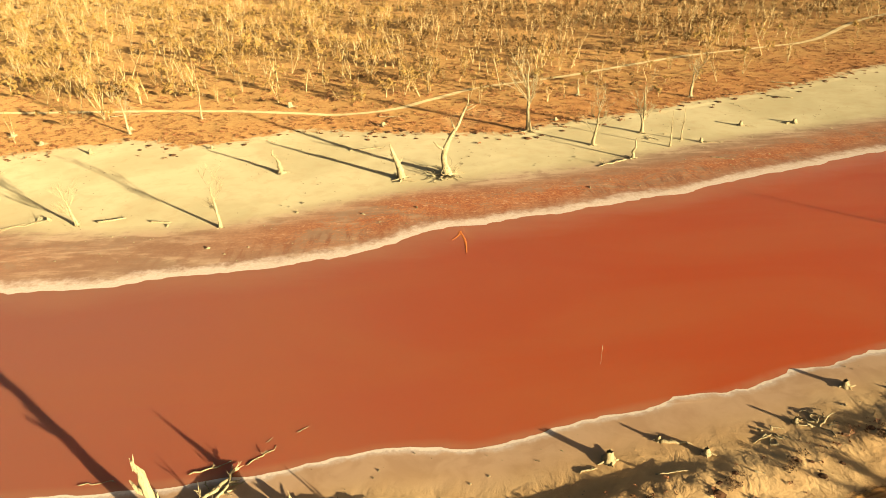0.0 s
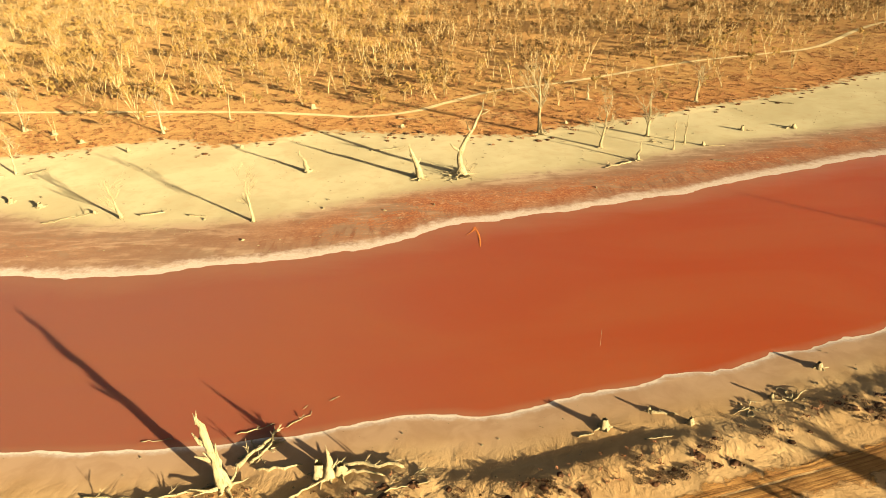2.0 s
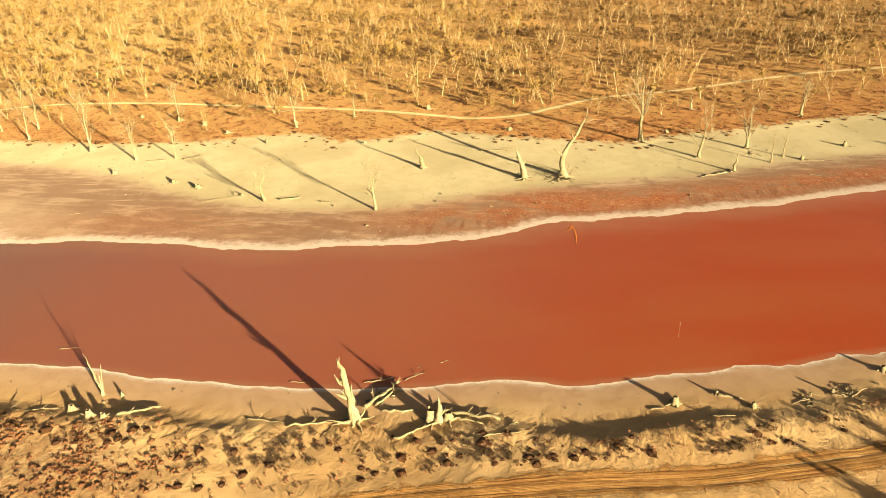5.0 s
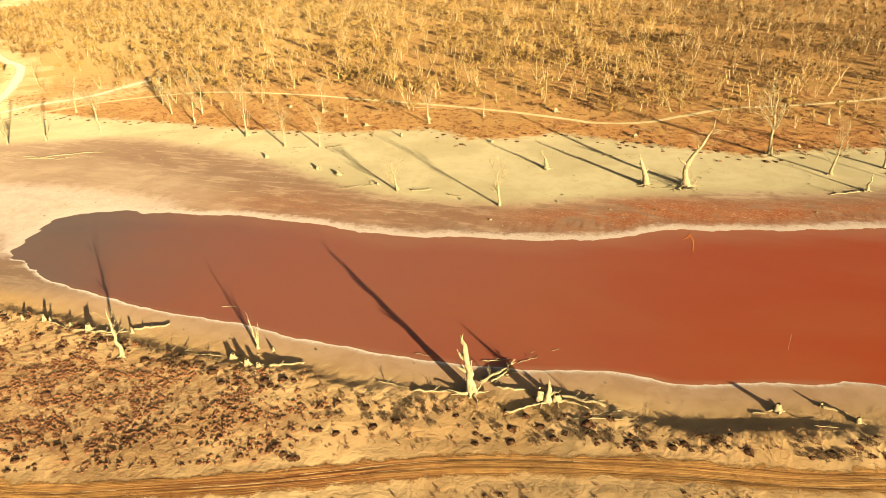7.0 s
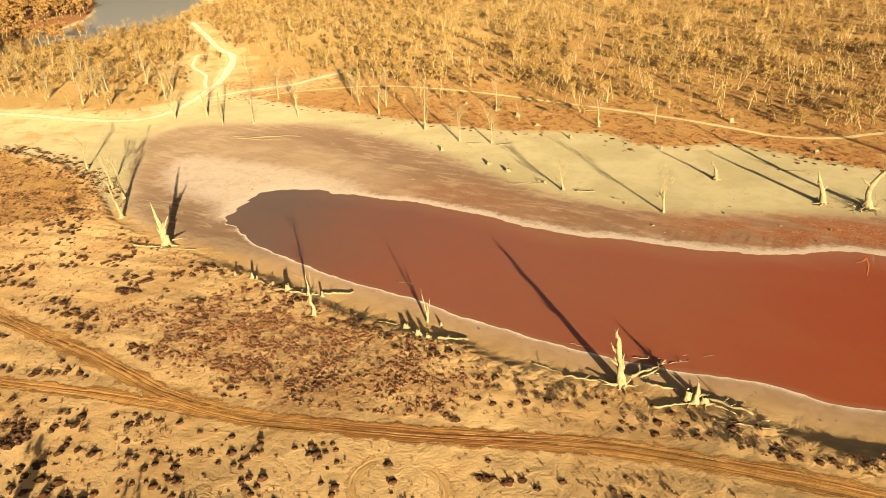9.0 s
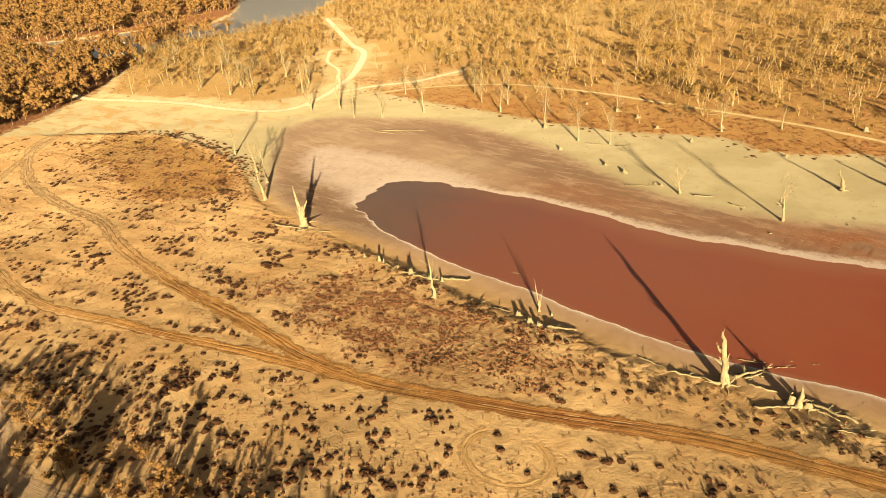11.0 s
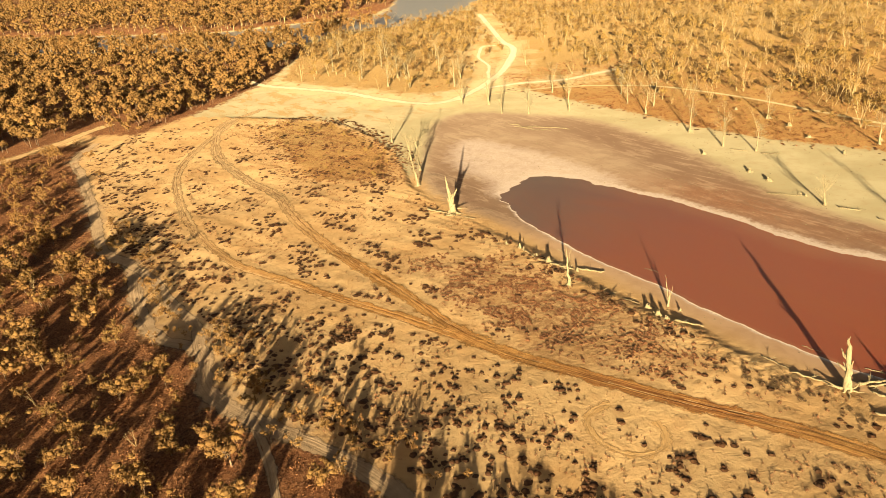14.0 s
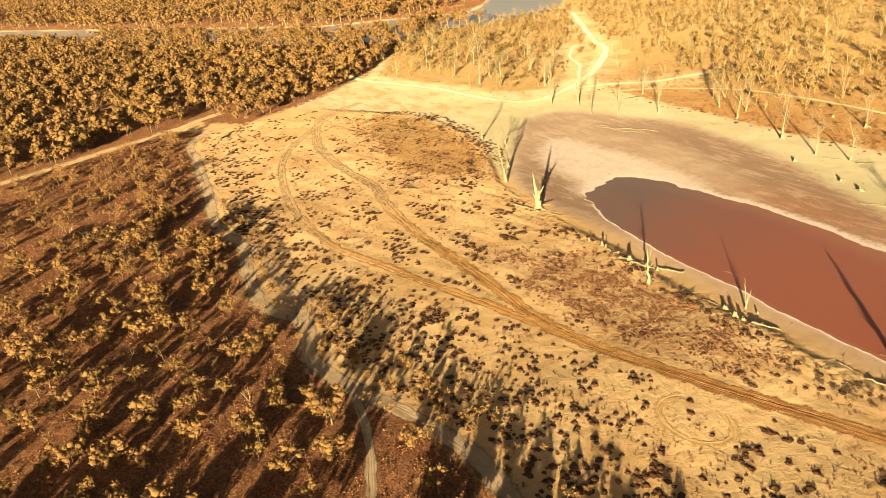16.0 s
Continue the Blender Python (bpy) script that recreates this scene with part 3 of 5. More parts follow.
# ---------------------------------------------------------------- mesh helpers
class Geo:
    """Points and faces gathered for one mesh."""

    def __init__(self):
        self.v, self.f = [], []

    def tube(self, pts, radii, sides=6, cap=True, knots=0.0, first=None):
        """A tapered tube; first: a ring of equal sides from which it grows. Returns the first point of each ring."""
        pts = [Vector(p) for p in pts]
        start = len(self.v)
        rings = [start + i * sides for i in range(len(pts))]
        if first is not None:
            rings = [first] + [start + i * sides for i in range(len(pts) - 1)]
        for i, (p, r) in enumerate(zip(pts, radii)):
            if i == 0 and first is not None:
                continue
            d = (pts[min(i + 1, len(pts) - 1)] - pts[max(i - 1, 0)]).normalized()
            a = d.cross(Vector((0.31, 0.95, 0.05)) if abs(d.z) > 0.8 else Vector((0, 0, 1))).normalized()
            b = d.cross(a)
            for k in range(sides):
                w = 6.28318 * k / sides
                q = r * (1 + knots * random.uniform(-1, 1))
                self.v.append(p + (a * math.cos(w) + b * math.sin(w)) * q)
        for lo, hi in zip(rings[:-1], rings[1:]):
            for k in range(sides):
                j = (k + 1) % sides
                self.f.append((lo + k, lo + j, hi + j, hi + k))
        if cap:
            self.f.append(tuple(range(len(self.v) - sides, len(self.v))))
            self.f.append(tuple(reversed(range(rings[0], rings[0] + sides))))
        return rings

    def leaf(self, p, size, droop=0.0):
        a = Vector((random.gauss(0, 1), random.gauss(0, 1), random.gauss(0, 1))).normalized()
        b = a.cross(Vector((random.gauss(0, 1), random.gauss(0, 1), random.gauss(0, 1)))).normalized()
        n = len(self.v)
        p = Vector(p)
        self.v += [p + a * size * 0.6, p - a * size * 0.4 + b * size * 0.38, p - a * size * 0.4 - b * size * 0.38 - Vector((0, 0, droop * size))]
        self.f.append((n, n + 1, n + 2))

    def spray(self, p, long, wide):
        """A thin upright sprig."""
        d = Vector((random.gauss(0, 0.42), random.gauss(0, 0.42), 1)).normalized() * long
        w = random.uniform(0, 6.28)
        s = Vector((math.cos(w), math.sin(w), 0)) * wide
        n, p = len(self.v), Vector(p)
        self.v += [p - s, p + s, p + d]
        self.f.append((n, n + 1, n + 2))

    def mesh(self, name, material, even=True):
        me = bpy.data.meshes.new(name)
        me.from_pydata([tuple(v) for v in self.v], [], self.f)
        me.materials.append(material)
        if even:
            me.polygons.foreach_set("use_smooth", [len(p) < 5 for p in self.f])
        me.update()
        return me


def sheet(name, verts, faces, material, attrs=()):
    """A mesh from arrays of points and of equal-sided faces."""
    me = bpy.data.meshes.new(name)
    verts, faces = np.asarray(verts, np.float32), np.asarray(faces, np.int32)
    n, k = faces.shape
    me.vertices.add(len(verts))
    me.vertices.foreach_set("co", verts.ravel())
    me.loops.add(n * k)
    me.loops.foreach_set("vertex_index", faces.ravel())
    me.polygons.add(n)
    me.polygons.foreach_set("loop_start", np.arange(0, n * k, k, dtype=np.int32))
    for key, values in attrs:
        me.attributes.new(key, "FLOAT", "POINT").data.foreach_set("value", np.asarray(values, np.float32).ravel())
    me.materials.append(material)
    me.update(calc_edges=True)
    return me


def part(name, geo, material, parent, label=""):
    ob = new(name, geo.mesh(name, material) if isinstance(geo, Geo) else geo)
    ob.parent = parent
    return tagged(ob, label)


def grid_faces(nx, ny):
    i, j = np.meshgrid(np.arange(nx - 1), np.arange(ny - 1))
    a = (j * nx + i).ravel()
    return np.stack([a, a + 1, a + nx + 1, a + nx], 1)


# ---------------------------------------------------------------- the ground, lake and river
def spread(stretches, low, high, grow=1.09):
    """Grid lines: fine over the given stretches, wider and wider outside."""
    lines = [np.arange(a, b, d) for a, b, d in stretches]
    g = np.concatenate(lines + [[stretches[-1][1]]])
    left, right = [], []
    d, p = stretches[0][2], g[0]
    while p > low:
        d *= grow
        p -= d
        left.append(p)
    d, p = stretches[-1][2], g[-1]
    while p < high:
        d *= grow
        p += d
        right.append(p)
    return np.concatenate([left[::-1], g, right])


gx = spread([(-262, -112, 1.6), (-112, 62, 0.62), (62, 130, 1.6)], -4200, 4200)
gy = spread([(-80, 30, 1.2), (30, 62, 0.55), (62, 150, 1.05), (150, 216, 1.8)], -4200, 4200)
X, Y = np.meshgrid(gx, gy)
fx, fy = X.ravel(), Y.ravel()
fz = height(fx, fy)
shore = to_lake(fx, fy)
d_far, _ = away(far_shore, fx, fy)
d_near, s_near = away(near_shore, fx, fy)
rim = np.where(d_far < d_near, np.maximum(shore, 0) / 4.6, np.maximum(shore, 0) / 1.35)
red = np.clip((fx + 30) / 40, 0, 1) * np.clip(1 - np.abs(d_far - 9) / 9, 0, 1) + 0.75 * np.exp(-((fx + 15) / 26) ** 2 - ((d_far - 12) / 7) ** 2) + 0.4 * np.exp(-((fx + 85) / 28) ** 2 - ((d_far - 10) / 9) ** 2)
seep = np.where(d_far < d_near, np.clip((fx + 60) / 40, 0.12, 1) * np.exp(-((d_far - 6.5) / 3.6) ** 2), 0)
red = np.where(d_far < d_near, np.clip(red, 0, 1), 0)
attrs = [("shore", shore), ("lip", np.where(d_near < d_far, shore, 99.0)), ("bank", away(bank_line, fx, fy)[0]), ("rim", rim), ("red", red), ("seep", seep), ("mud", signed(mud_ring, fx, fy)), ("plain", np.where(inside(plain_ring, fx, fy), -away(bank_line, fx, fy)[0] - 10.0, away(bank_line, fx, fy)[0] - 14.0) + 34 * np.clip((-140 - fx) / 90, 0, 1) * np.clip((fy - 72) / 22, 0, 1)), ("silt", np.minimum(away(TRACKS["grey"][0], fx, fy)[0], away(TRACKS["loop"][0], fx, fy)[0]) + np.where(fx > -75, 3.0, 0.0)), ("patch", np.clip((-225 - fx) / 20, 0, 1) * np.clip((fy - 30) / 20, 0, 1)), ("salt", signed(salt_ring, fx, fy)), ("carpet", signed(CARPET, fx, fy)), ("verge", np.minimum(np.minimum(away(TRACKS["white"][0], fx, fy)[0], away(TRACKS["bypass"][0], fx, fy)[0]), away(TRACKS["fork"][0], fx, fy)[0])),
         ("scrub", np.minimum(np.minimum(signed(scrub_ring, fx, fy), signed(river_side_ring, fx, fy) + 4), signed(knoll_ring, fx, fy) + 5)), ("woods", np.minimum(np.minimum(signed(forest_ring, fx, fy), signed(dense_ring, fx, fy)), signed(far_ring, fx, fy)))]
ground = new("ground", sheet("ground", np.stack([fx, fy, fz], 1), grid_faces(len(gx), len(gy)), GROUND, attrs))
ground.data.polygons.foreach_set("use_smooth", [True] * len(ground.data.polygons))
tagged(ground, "pale dry sand, rose mud flats and reddish scrub soil", "ground", kind="structure")


def water(name, ring, grow, z, material, label):
    ring = np.asarray(ring)[::3]
    c = ring.mean(0)
    bm = bmesh.new()
    nxt, prv = np.roll(ring, -1, 0), np.roll(ring, 1, 0)
    t = nxt - prv
    n = np.stack([t[:, 1], -t[:, 0]], 1) / (np.linalg.norm(t, axis=1, keepdims=True) + 1e-9)
    area = 0.5 * np.sum(ring[:, 0] * nxt[:, 1] - nxt[:, 0] * ring[:, 1])
    ring = ring + n * grow * (1 if area > 0 else -1)
    face = bm.faces.new([bm.verts.new((x, y, z)) for x, y in ring])
    if face.normal.z < 0 or area < 0:
        face.normal_flip()
    bmesh.ops.triangulate(bm, faces=[face])
    me = bpy.data.meshes.new(name)
    bm.to_mesh(me)
    bm.free()
    me.materials.append(material)
    return tagged(new(name, me), label, "water", kind="structure")


def lake_sheet():
    """The lake's surface, with its distance from either shore for the shallows."""
    lx, ly = np.meshgrid(gx[::2], gy[::2])
    lx, ly = lx.ravel(), ly.ravel()
    d = signed(lake_ring, lx, ly)
    faces = grid_faces(len(gx[::2]), len(gy[::2]))
    faces = faces[(d[faces].min(1) < 5) & (np.abs(lx[faces]).max(1) < 430)]
    used, faces = np.unique(faces, return_inverse=True)
    lx, ly = lx[used], ly[used]
    shallow = np.minimum(away(far_shore, lx, ly)[0] / 9.0, away(near_shore, lx, ly)[0] / 1.3)
    shallow = np.where(d[used] > 0, 0.0, shallow)
    me = sheet("lake", np.stack([lx, ly, lx * 0], 1), faces.reshape(-1, 4), LAKE, [("deep", shallow)])
    return tagged(new("lake", me), "still brick-red salt lake with a white crusted rim", "water", kind="structure")


lake = lake_sheet()
river = water("river", river_ring, 5.0, -0.3, RIVER_WATER, "pale river with sky reflection in its colour, between wooded banks")


def track(name, line, half, material, label, lift=0.05, ruts=5, ragged=0.25, category="track"):
    """A driven strip with wheel ruts and ragged edges."""
    seg = np.linalg.norm(np.diff(line, axis=0), axis=1)
    s = np.concatenate([[0], np.cumsum(seg)])
    m = int(s[-1] / 0.7)
    u = np.linspace(0, s[-1], m)
    cx, cy = np.interp(u, s, line[:, 0]), np.interp(u, s, line[:, 1])
    tx, ty = np.gradient(cx), np.gradient(cy)
    n = np.hypot(tx, ty)
    nx, ny = -ty / n, tx / n
    k = 29 if half > 2 else 17
    v = np.linspace(-1, 1, k)
    local = np.random.default_rng(int(half * 100) + m)
    wob = np.interp(u, np.linspace(0, s[-1], m // 3), local.normal(0, 1, m // 3))
    wob2 = np.interp(u, np.linspace(0, s[-1], m // 3), local.normal(0, 1, m // 3))
    verts, groove = np.zeros((m, k, 3)), np.zeros((m, k))
    for j, a in enumerate(v):
        w = half * (1 + ragged * (wob if a < 0 else wob2) * 0.6 * abs(a) ** 2)
        verts[:, j, 0], verts[:, j, 1] = cx + nx * a * w, cy + ny * a * w
    lanes = local.uniform(-0.8, 0.8, ruts)
    for lane in lanes:
        shift = lane + 0.12 * np.sin(u / local.uniform(9, 25) + local.uniform(0, 6))
        fade = np.clip(0.75 + 0.6 * np.sin(u / local.uniform(20, 50) + local.uniform(0, 6)), 0, 1)
        for j, a in enumerate(v):
            groove[:, j] += fade * np.exp(-((a - shift) * half / 0.13) ** 2)
    groove = np.clip(groove, 0, 1.2)
    ground_z = height(verts[..., 0].ravel(), verts[..., 1].ravel()).reshape(m, k)
    edge = np.clip((1 - np.abs(v)) * 5, 0, 1)
    verts[..., 2] = ground_z + lift * edge - (0.04 + lift * 0.5) * (1 - edge) - groove * 0.045 * edge
    me = sheet(name, verts.reshape(-1, 3), grid_faces(k, m)[:, ::-1], material, [("groove", groove), ("run", np.repeat(u[:, None], k, 1)), ("across", np.repeat((v * half)[None], m, 0)), ("edge", np.repeat(np.abs(v)[None], m, 0))])
    me.polygons.foreach_set("use_smooth", [True] * len(me.polygons))
    return tagged(new(name, me), label, category, kind="structure")


track("sand_track", *TRACKS["sand"], SAND_ROAD, "wide rutted ochre sand track along the lake bank", 0.045, 8, 0.5)
track("side_track", *TRACKS["side"], SAND_ROAD, "rutted sand track forking off between saltbushes", 0.04, 6, 0.5)
track("tyre_ring", *TRACKS["ring"], TYRE_MARKS, "curved tyre marks circling in the sand", 0.03, 2, 0.5, "tyre marks")
track("white_road", *TRACKS["white"], PALE_ROAD, "bleached pale gravel road winding to the river", 0.15, 3)
track("far_track", *TRACKS["far"], FAR_ROAD, "narrow pale two-wheel track through reddish scrub", 0.12, 2)
track("fork_track", *TRACKS["fork"], PALE_ROAD, "short pale track branching into the woodland", 0.12, 2)
track("bypass_track", *TRACKS["bypass"], PALE_ROAD, "faint pale wheel track beside the gravel road", 0.12, 2)
track("long_road", *TRACKS["long"], CLAY_ROAD, "straight ochre dirt road along the dense forest", 0.15, 3)
track("grey_track", *TRACKS["grey"], GREY_ROAD, "narrow grey silt track winding through gum trees", 0.04, 2, 0.7)
track("loop_track", *TRACKS["loop"], GREY_ROAD, "short grey silt loop beside the winding track", 0.05, 2, 0.7)
track("south_track", *TRACKS["south"], GREY_ROAD, "faint grey wheel track into the gum forest", 0.04, 2, 0.7)

# ---------------------------------------------------------------- trees
def limb_path(start, way, length, n=5, bend=0.25, lift=0.1):
    pts, d = [Vector(start)], Vector(way).normalized()
    for _ in range(n):
        d = (d + Vector((random.gauss(0, bend), random.gauss(0, bend), random.gauss(0, bend) + lift))).normalized()
        pts.append(pts[-1] + d * length / n)
    return pts


def taper(r0, r1, n):
    return [r0 + (r1 - r0) * i / (n - 1) for i in range(n)]


GOLD = 1.618
ICO_POINTS = [Vector(p).normalized() for p in ((-1, GOLD, 0), (1, GOLD, 0), (-1, -GOLD, 0), (1, -GOLD, 0), (0, -1, GOLD), (0, 1, GOLD), (0, -1, -GOLD), (0, 1, -GOLD), (GOLD, 0, -1), (GOLD, 0, 1), (-GOLD, 0, -1), (-GOLD, 0, 1))]
ICO_FACES = [(a, b, c) for a in range(12) for b in range(12) for c in range(12) if a < b and a < c and b != c and all((ICO_POINTS[i] - ICO_POINTS[j]).length < 1.1 for i, j in ((a, b), (b, c), (c, a)))
             and (ICO_POINTS[b] - ICO_POINTS[a]).cross(ICO_POINTS[c] - ICO_POINTS[a]).dot(ICO_POINTS[a]) > 0]


def heart(geo, c, rad, flat=0.75):
    """The close-grown inside of a leaf clump: an uneven lump."""
    n, turn = len(geo.v), Euler((random.uniform(0, 6.28), random.uniform(0, 6.28), 0)).to_matrix()
    for p in ICO_POINTS:
        q = turn @ p * rad * random.uniform(0.45, 1.2)
        geo.v.append(c + Vector((q.x, q.y, q.z * flat)))
    geo.f += [(a + n, b + n, d + n) for a, b, d in ICO_FACES]


def puff(geo, c, rad, count, size, core=0.0):
    """A clump of leaves, thicker towards its skin, round a close-grown heart."""
    if core:
        heart(geo, c, rad * core)
    for _ in range(count):
        d = Vector((random.gauss(0, 1), random.gauss(0, 1), random.gauss(0, 1))).normalized()
        r = rad * random.uniform(0.35, 1.0) ** 0.6
        geo.leaf(c + Vector((d.x * r, d.y * r, d.z * r * 0.75)), size * random.uniform(0.6, 1.3), 0.2)


def gum_tree(tall, puffs, leaves, size, sides=5, arms=4, full=0.12, core=0.0, bole=0.29):
    """A living gum: forked trunk and a broken crown of leaf clumps."""
    wood, crown = Geo(), Geo()
    fork = tall * random.uniform(0.76, 1.24) * bole
    base = limb_path((0, 0, -0.3), (random.gauss(0, 0.08), random.gauss(0, 0.08), 1), fork + 0.3, 2, 0.06)
    r = tall * 0.014 + 0.03
    rings = wood.tube(base, taper(r * 1.3, r, 3), sides, False)
    ends = []
    for k in range(arms):
        w = 6.28 * k / arms + random.uniform(-0.6, 0.6)
        arm = limb_path(base[-1], (math.cos(w) * 0.85, math.sin(w) * 0.85, 1.0), tall * random.uniform(0.36, 0.6), 3, 0.2, 0.12)
        wood.tube(arm, taper(r * 0.65, r * 0.2, 4), sides, False, 0, rings[-1])
        ends += arm[1:]
    for k in range(puffs):
        e = random.choice(ends)
        c = e + Vector((random.gauss(0, tall * 0.08), random.gauss(0, tall * 0.08), random.gauss(0, tall * 0.06)))
        puff(crown, c, tall * random.uniform(0.6, 1.15) * full, leaves, size, core)
    return wood, crown


def sapling(tall, sprigs, size, bushy=0.0, stems=(2, 4)):
    """A young gum: pale stems fanning up from one foot, with feathery foliage."""
    wood, crown = Geo(), Geo()
    foot = None
    for stem in range(random.randint(*stems)):
        p = limb_path((0, 0, -0.2), (random.gauss(0, 0.24), random.gauss(0, 0.24), 1), tall * random.uniform(0.6, 1.0), 2, 0.07, 0.05)
        rings = wood.tube(p, taper(0.05 + tall * 0.006, 0.025, 3), 3, False, 0, foot)
        foot = rings[0]
        i = 1
        t = limb_path(p[i], (random.gauss(0, 0.5), random.gauss(0, 0.5), 1), tall * random.uniform(0.25, 0.45), 1, 0.1, 0.1)
        wood.tube(t, taper(0.05, 0.02, 2), 3, False, 0, rings[i])
        p = p[1:] + t[1:]
        for k in range(sprigs):
            q = random.choice(p)
            o = q + Vector((random.gauss(0, 0.08 * tall), random.gauss(0, 0.08 * tall), random.gauss(-0.02, 0.06) * tall))
            if random.random() < bushy:
                crown.leaf(o, size * 0.45)
            else:
                crown.spray(o, size * random.uniform(0.7, 1.4), size * 0.08)
    return wood, crown


def arrays(geo):
    """Points and triangles of a gathered mesh."""
    tris = []
    for f in geo.f:
        tris += [(f[0], f[i], f[i + 1]) for i in range(1, len(f) - 1)]
    return np.array([tuple(v) for v in geo.v], np.float32).reshape(-1, 3), np.array(tris, np.int32).reshape(-1, 3)


def strew(name, kinds, places, material, label, category, which=None):
    """One object of many plants: each place is x, y, z, turn, scale."""
    if len(places) == 0:
        return None
    vs, fs, n = [], [], 0
    pick = np.random.default_rng(len(places))
    for x, y, z, turn, scale in places:
        v, f = kinds[int(pick.integers(len(kinds)))] if which is None else kinds[which(x, y)]
        c, s = math.cos(turn) * scale, math.sin(turn) * scale
        o = np.empty_like(v)
        o[:, 0], o[:, 1], o[:, 2] = v[:, 0] * c - v[:, 1] * s + x, v[:, 0] * s + v[:, 1] * c + y, v[:, 2] * scale + z
        vs.append(o)
        fs.append(f + n)
        n += len(v)
    ob = new(name, sheet(name, np.vstack(vs), np.vstack(fs), material))
    return tagged(ob, label, category, kind="stuff")


def track_gap(x, y, spare=1.5):
    """Where no track runs."""
    free = np.ones(x.shape, bool)
    for line, half in TRACKS.values():
        free &= away(line[::2], x, y)[0] > half + spare
    return free


def scatter(count, box, keep, seed, low=0.7, high=1.3):
    g = np.random.default_rng(seed)
    x, y = g.uniform(box[0], box[2], count), g.uniform(box[1], box[3], count)
    m = keep(x, y, g)
    x, y = x[m], y[m]
    return np.stack([x, y, height(x, y), g.uniform(0, 6.28, len(x)), g.uniform(low, high, len(x))], 1)


def patchy(x, y, size, seed):
    """Slow random waves between 0 and 1."""
    g = np.random.default_rng(seed)
    a = sum(np.sin((x * math.cos(p) + y * math.sin(p)) * 6.283 / (size * w) + q) for p, q, w in zip(g.uniform(0, 6.28, 9), g.uniform(0, 6.28, 9), g.uniform(0.5, 1.8, 9)))
    return np.clip(0.5 + a / 6, 0, 1)


def thing(name, label, category, group=""):
    return tagged(new(name), label, category, group)

# ---------------------------------------------------------------- dead trees, stumps and logs on the shores
def twig_out(geo, start, way, length, r, depth, first=None):
    """A limb that forks into finer ones, all grown from one another."""
    n = 3
    p = limb_path(start, way, length, n, 0.14, 0.08)
    r = max(r, 0.03)
    rings = geo.tube(p, taper(r, max(r * 0.3, 0.015), n + 1), 4, False, 0.06, first)
    if depth:
        for k in range(random.randint(3, 4)):
            i = random.randint(1, n - 1)
            d = (p[i + 1] - p[i]).normalized() + Vector((random.gauss(0, 0.45), random.gauss(0, 0.45), random.gauss(0.1, 0.3)))
            twig_out(geo, p[i], d, length * random.uniform(0.4, 0.7), r * 0.45, depth - 1, rings[i])


def dead_tree(x, y, tall, r, lean=(0, 0), limbs=5, twigs=1, spread_out=0.7, stems=1, roots=5, label="bleached bare dead tree standing on the sand", name="dead_tree", low=0.35, splay=0.28):
    z = height_at(x, y)
    root = thing(name, label, "dead tree", "dead trees on the shore")
    root.location = (x, y, z)
    for st in range(stems):
        trunk = Geo()
        top = tall if st == 0 else tall * random.uniform(0.55, 0.85)
        lx, ly = lean if st == 0 else (lean[0] + random.uniform(-splay, splay) * tall, lean[1] + random.uniform(-0.2, 0.2) * tall)
        if stems > 1 and st == 0:
            lx -= 0.12 * tall
        n = 9
        path = [Vector((lx * (i / n) ** 1.35 + random.gauss(0, r * 0.3) * (i > 0), ly * (i / n) ** 1.35 + random.gauss(0, r * 0.3) * (i > 0), -0.3 + (top + 0.3) * i / n)) for i in range(n + 1)]
        end = 0.12 if twigs else 0.15
        radii = [r * (1 + 0.55 * max(0, 1 - i / 1.6)) * (1 - (1 - end) * i / n) for i in range(n + 1)]
        trunk.tube(path, radii, 9, True, 0.2 if r > 0.5 else 0.1)
        part("trunk", trunk, DEAD_WOOD, root)
        for k in range(limbs if st == 0 else limbs // 2):
            i = min(n - 1, int(n * random.uniform(low, 0.95)))
            w = random.uniform(0, 6.28)
            limb = Geo()
            long = tall * ((0, 0.24, 0.4)[twigs] * random.uniform(0.75, 1.3) if twigs else random.uniform(0.08, 0.2))
            twig_out(limb, path[i], (math.cos(w) * spread_out, math.sin(w) * spread_out, 0.8), long, radii[i] * (0.32 if twigs else 0.38), twigs)
            part("limb", limb, DEAD_WOOD, root)
    for k in range(roots):
        w = 6.28 * k / roots + random.uniform(-0.4, 0.4)
        g = Geo()
        p = limb_path((math.cos(w) * r * 0.7, math.sin(w) * r * 0.7, 0.35 * r), (math.cos(w), math.sin(w), -0.18), r * random.uniform(2.0, 4.0), 4, 0.2, 0.0)
        g.tube([(q.x, q.y, max(q.z, -0.05)) for q in p], taper(r * 0.5, r * 0.1, 5), 6, True, 0.1)
        part("root", g, DEAD_WOOD, root)
    return root


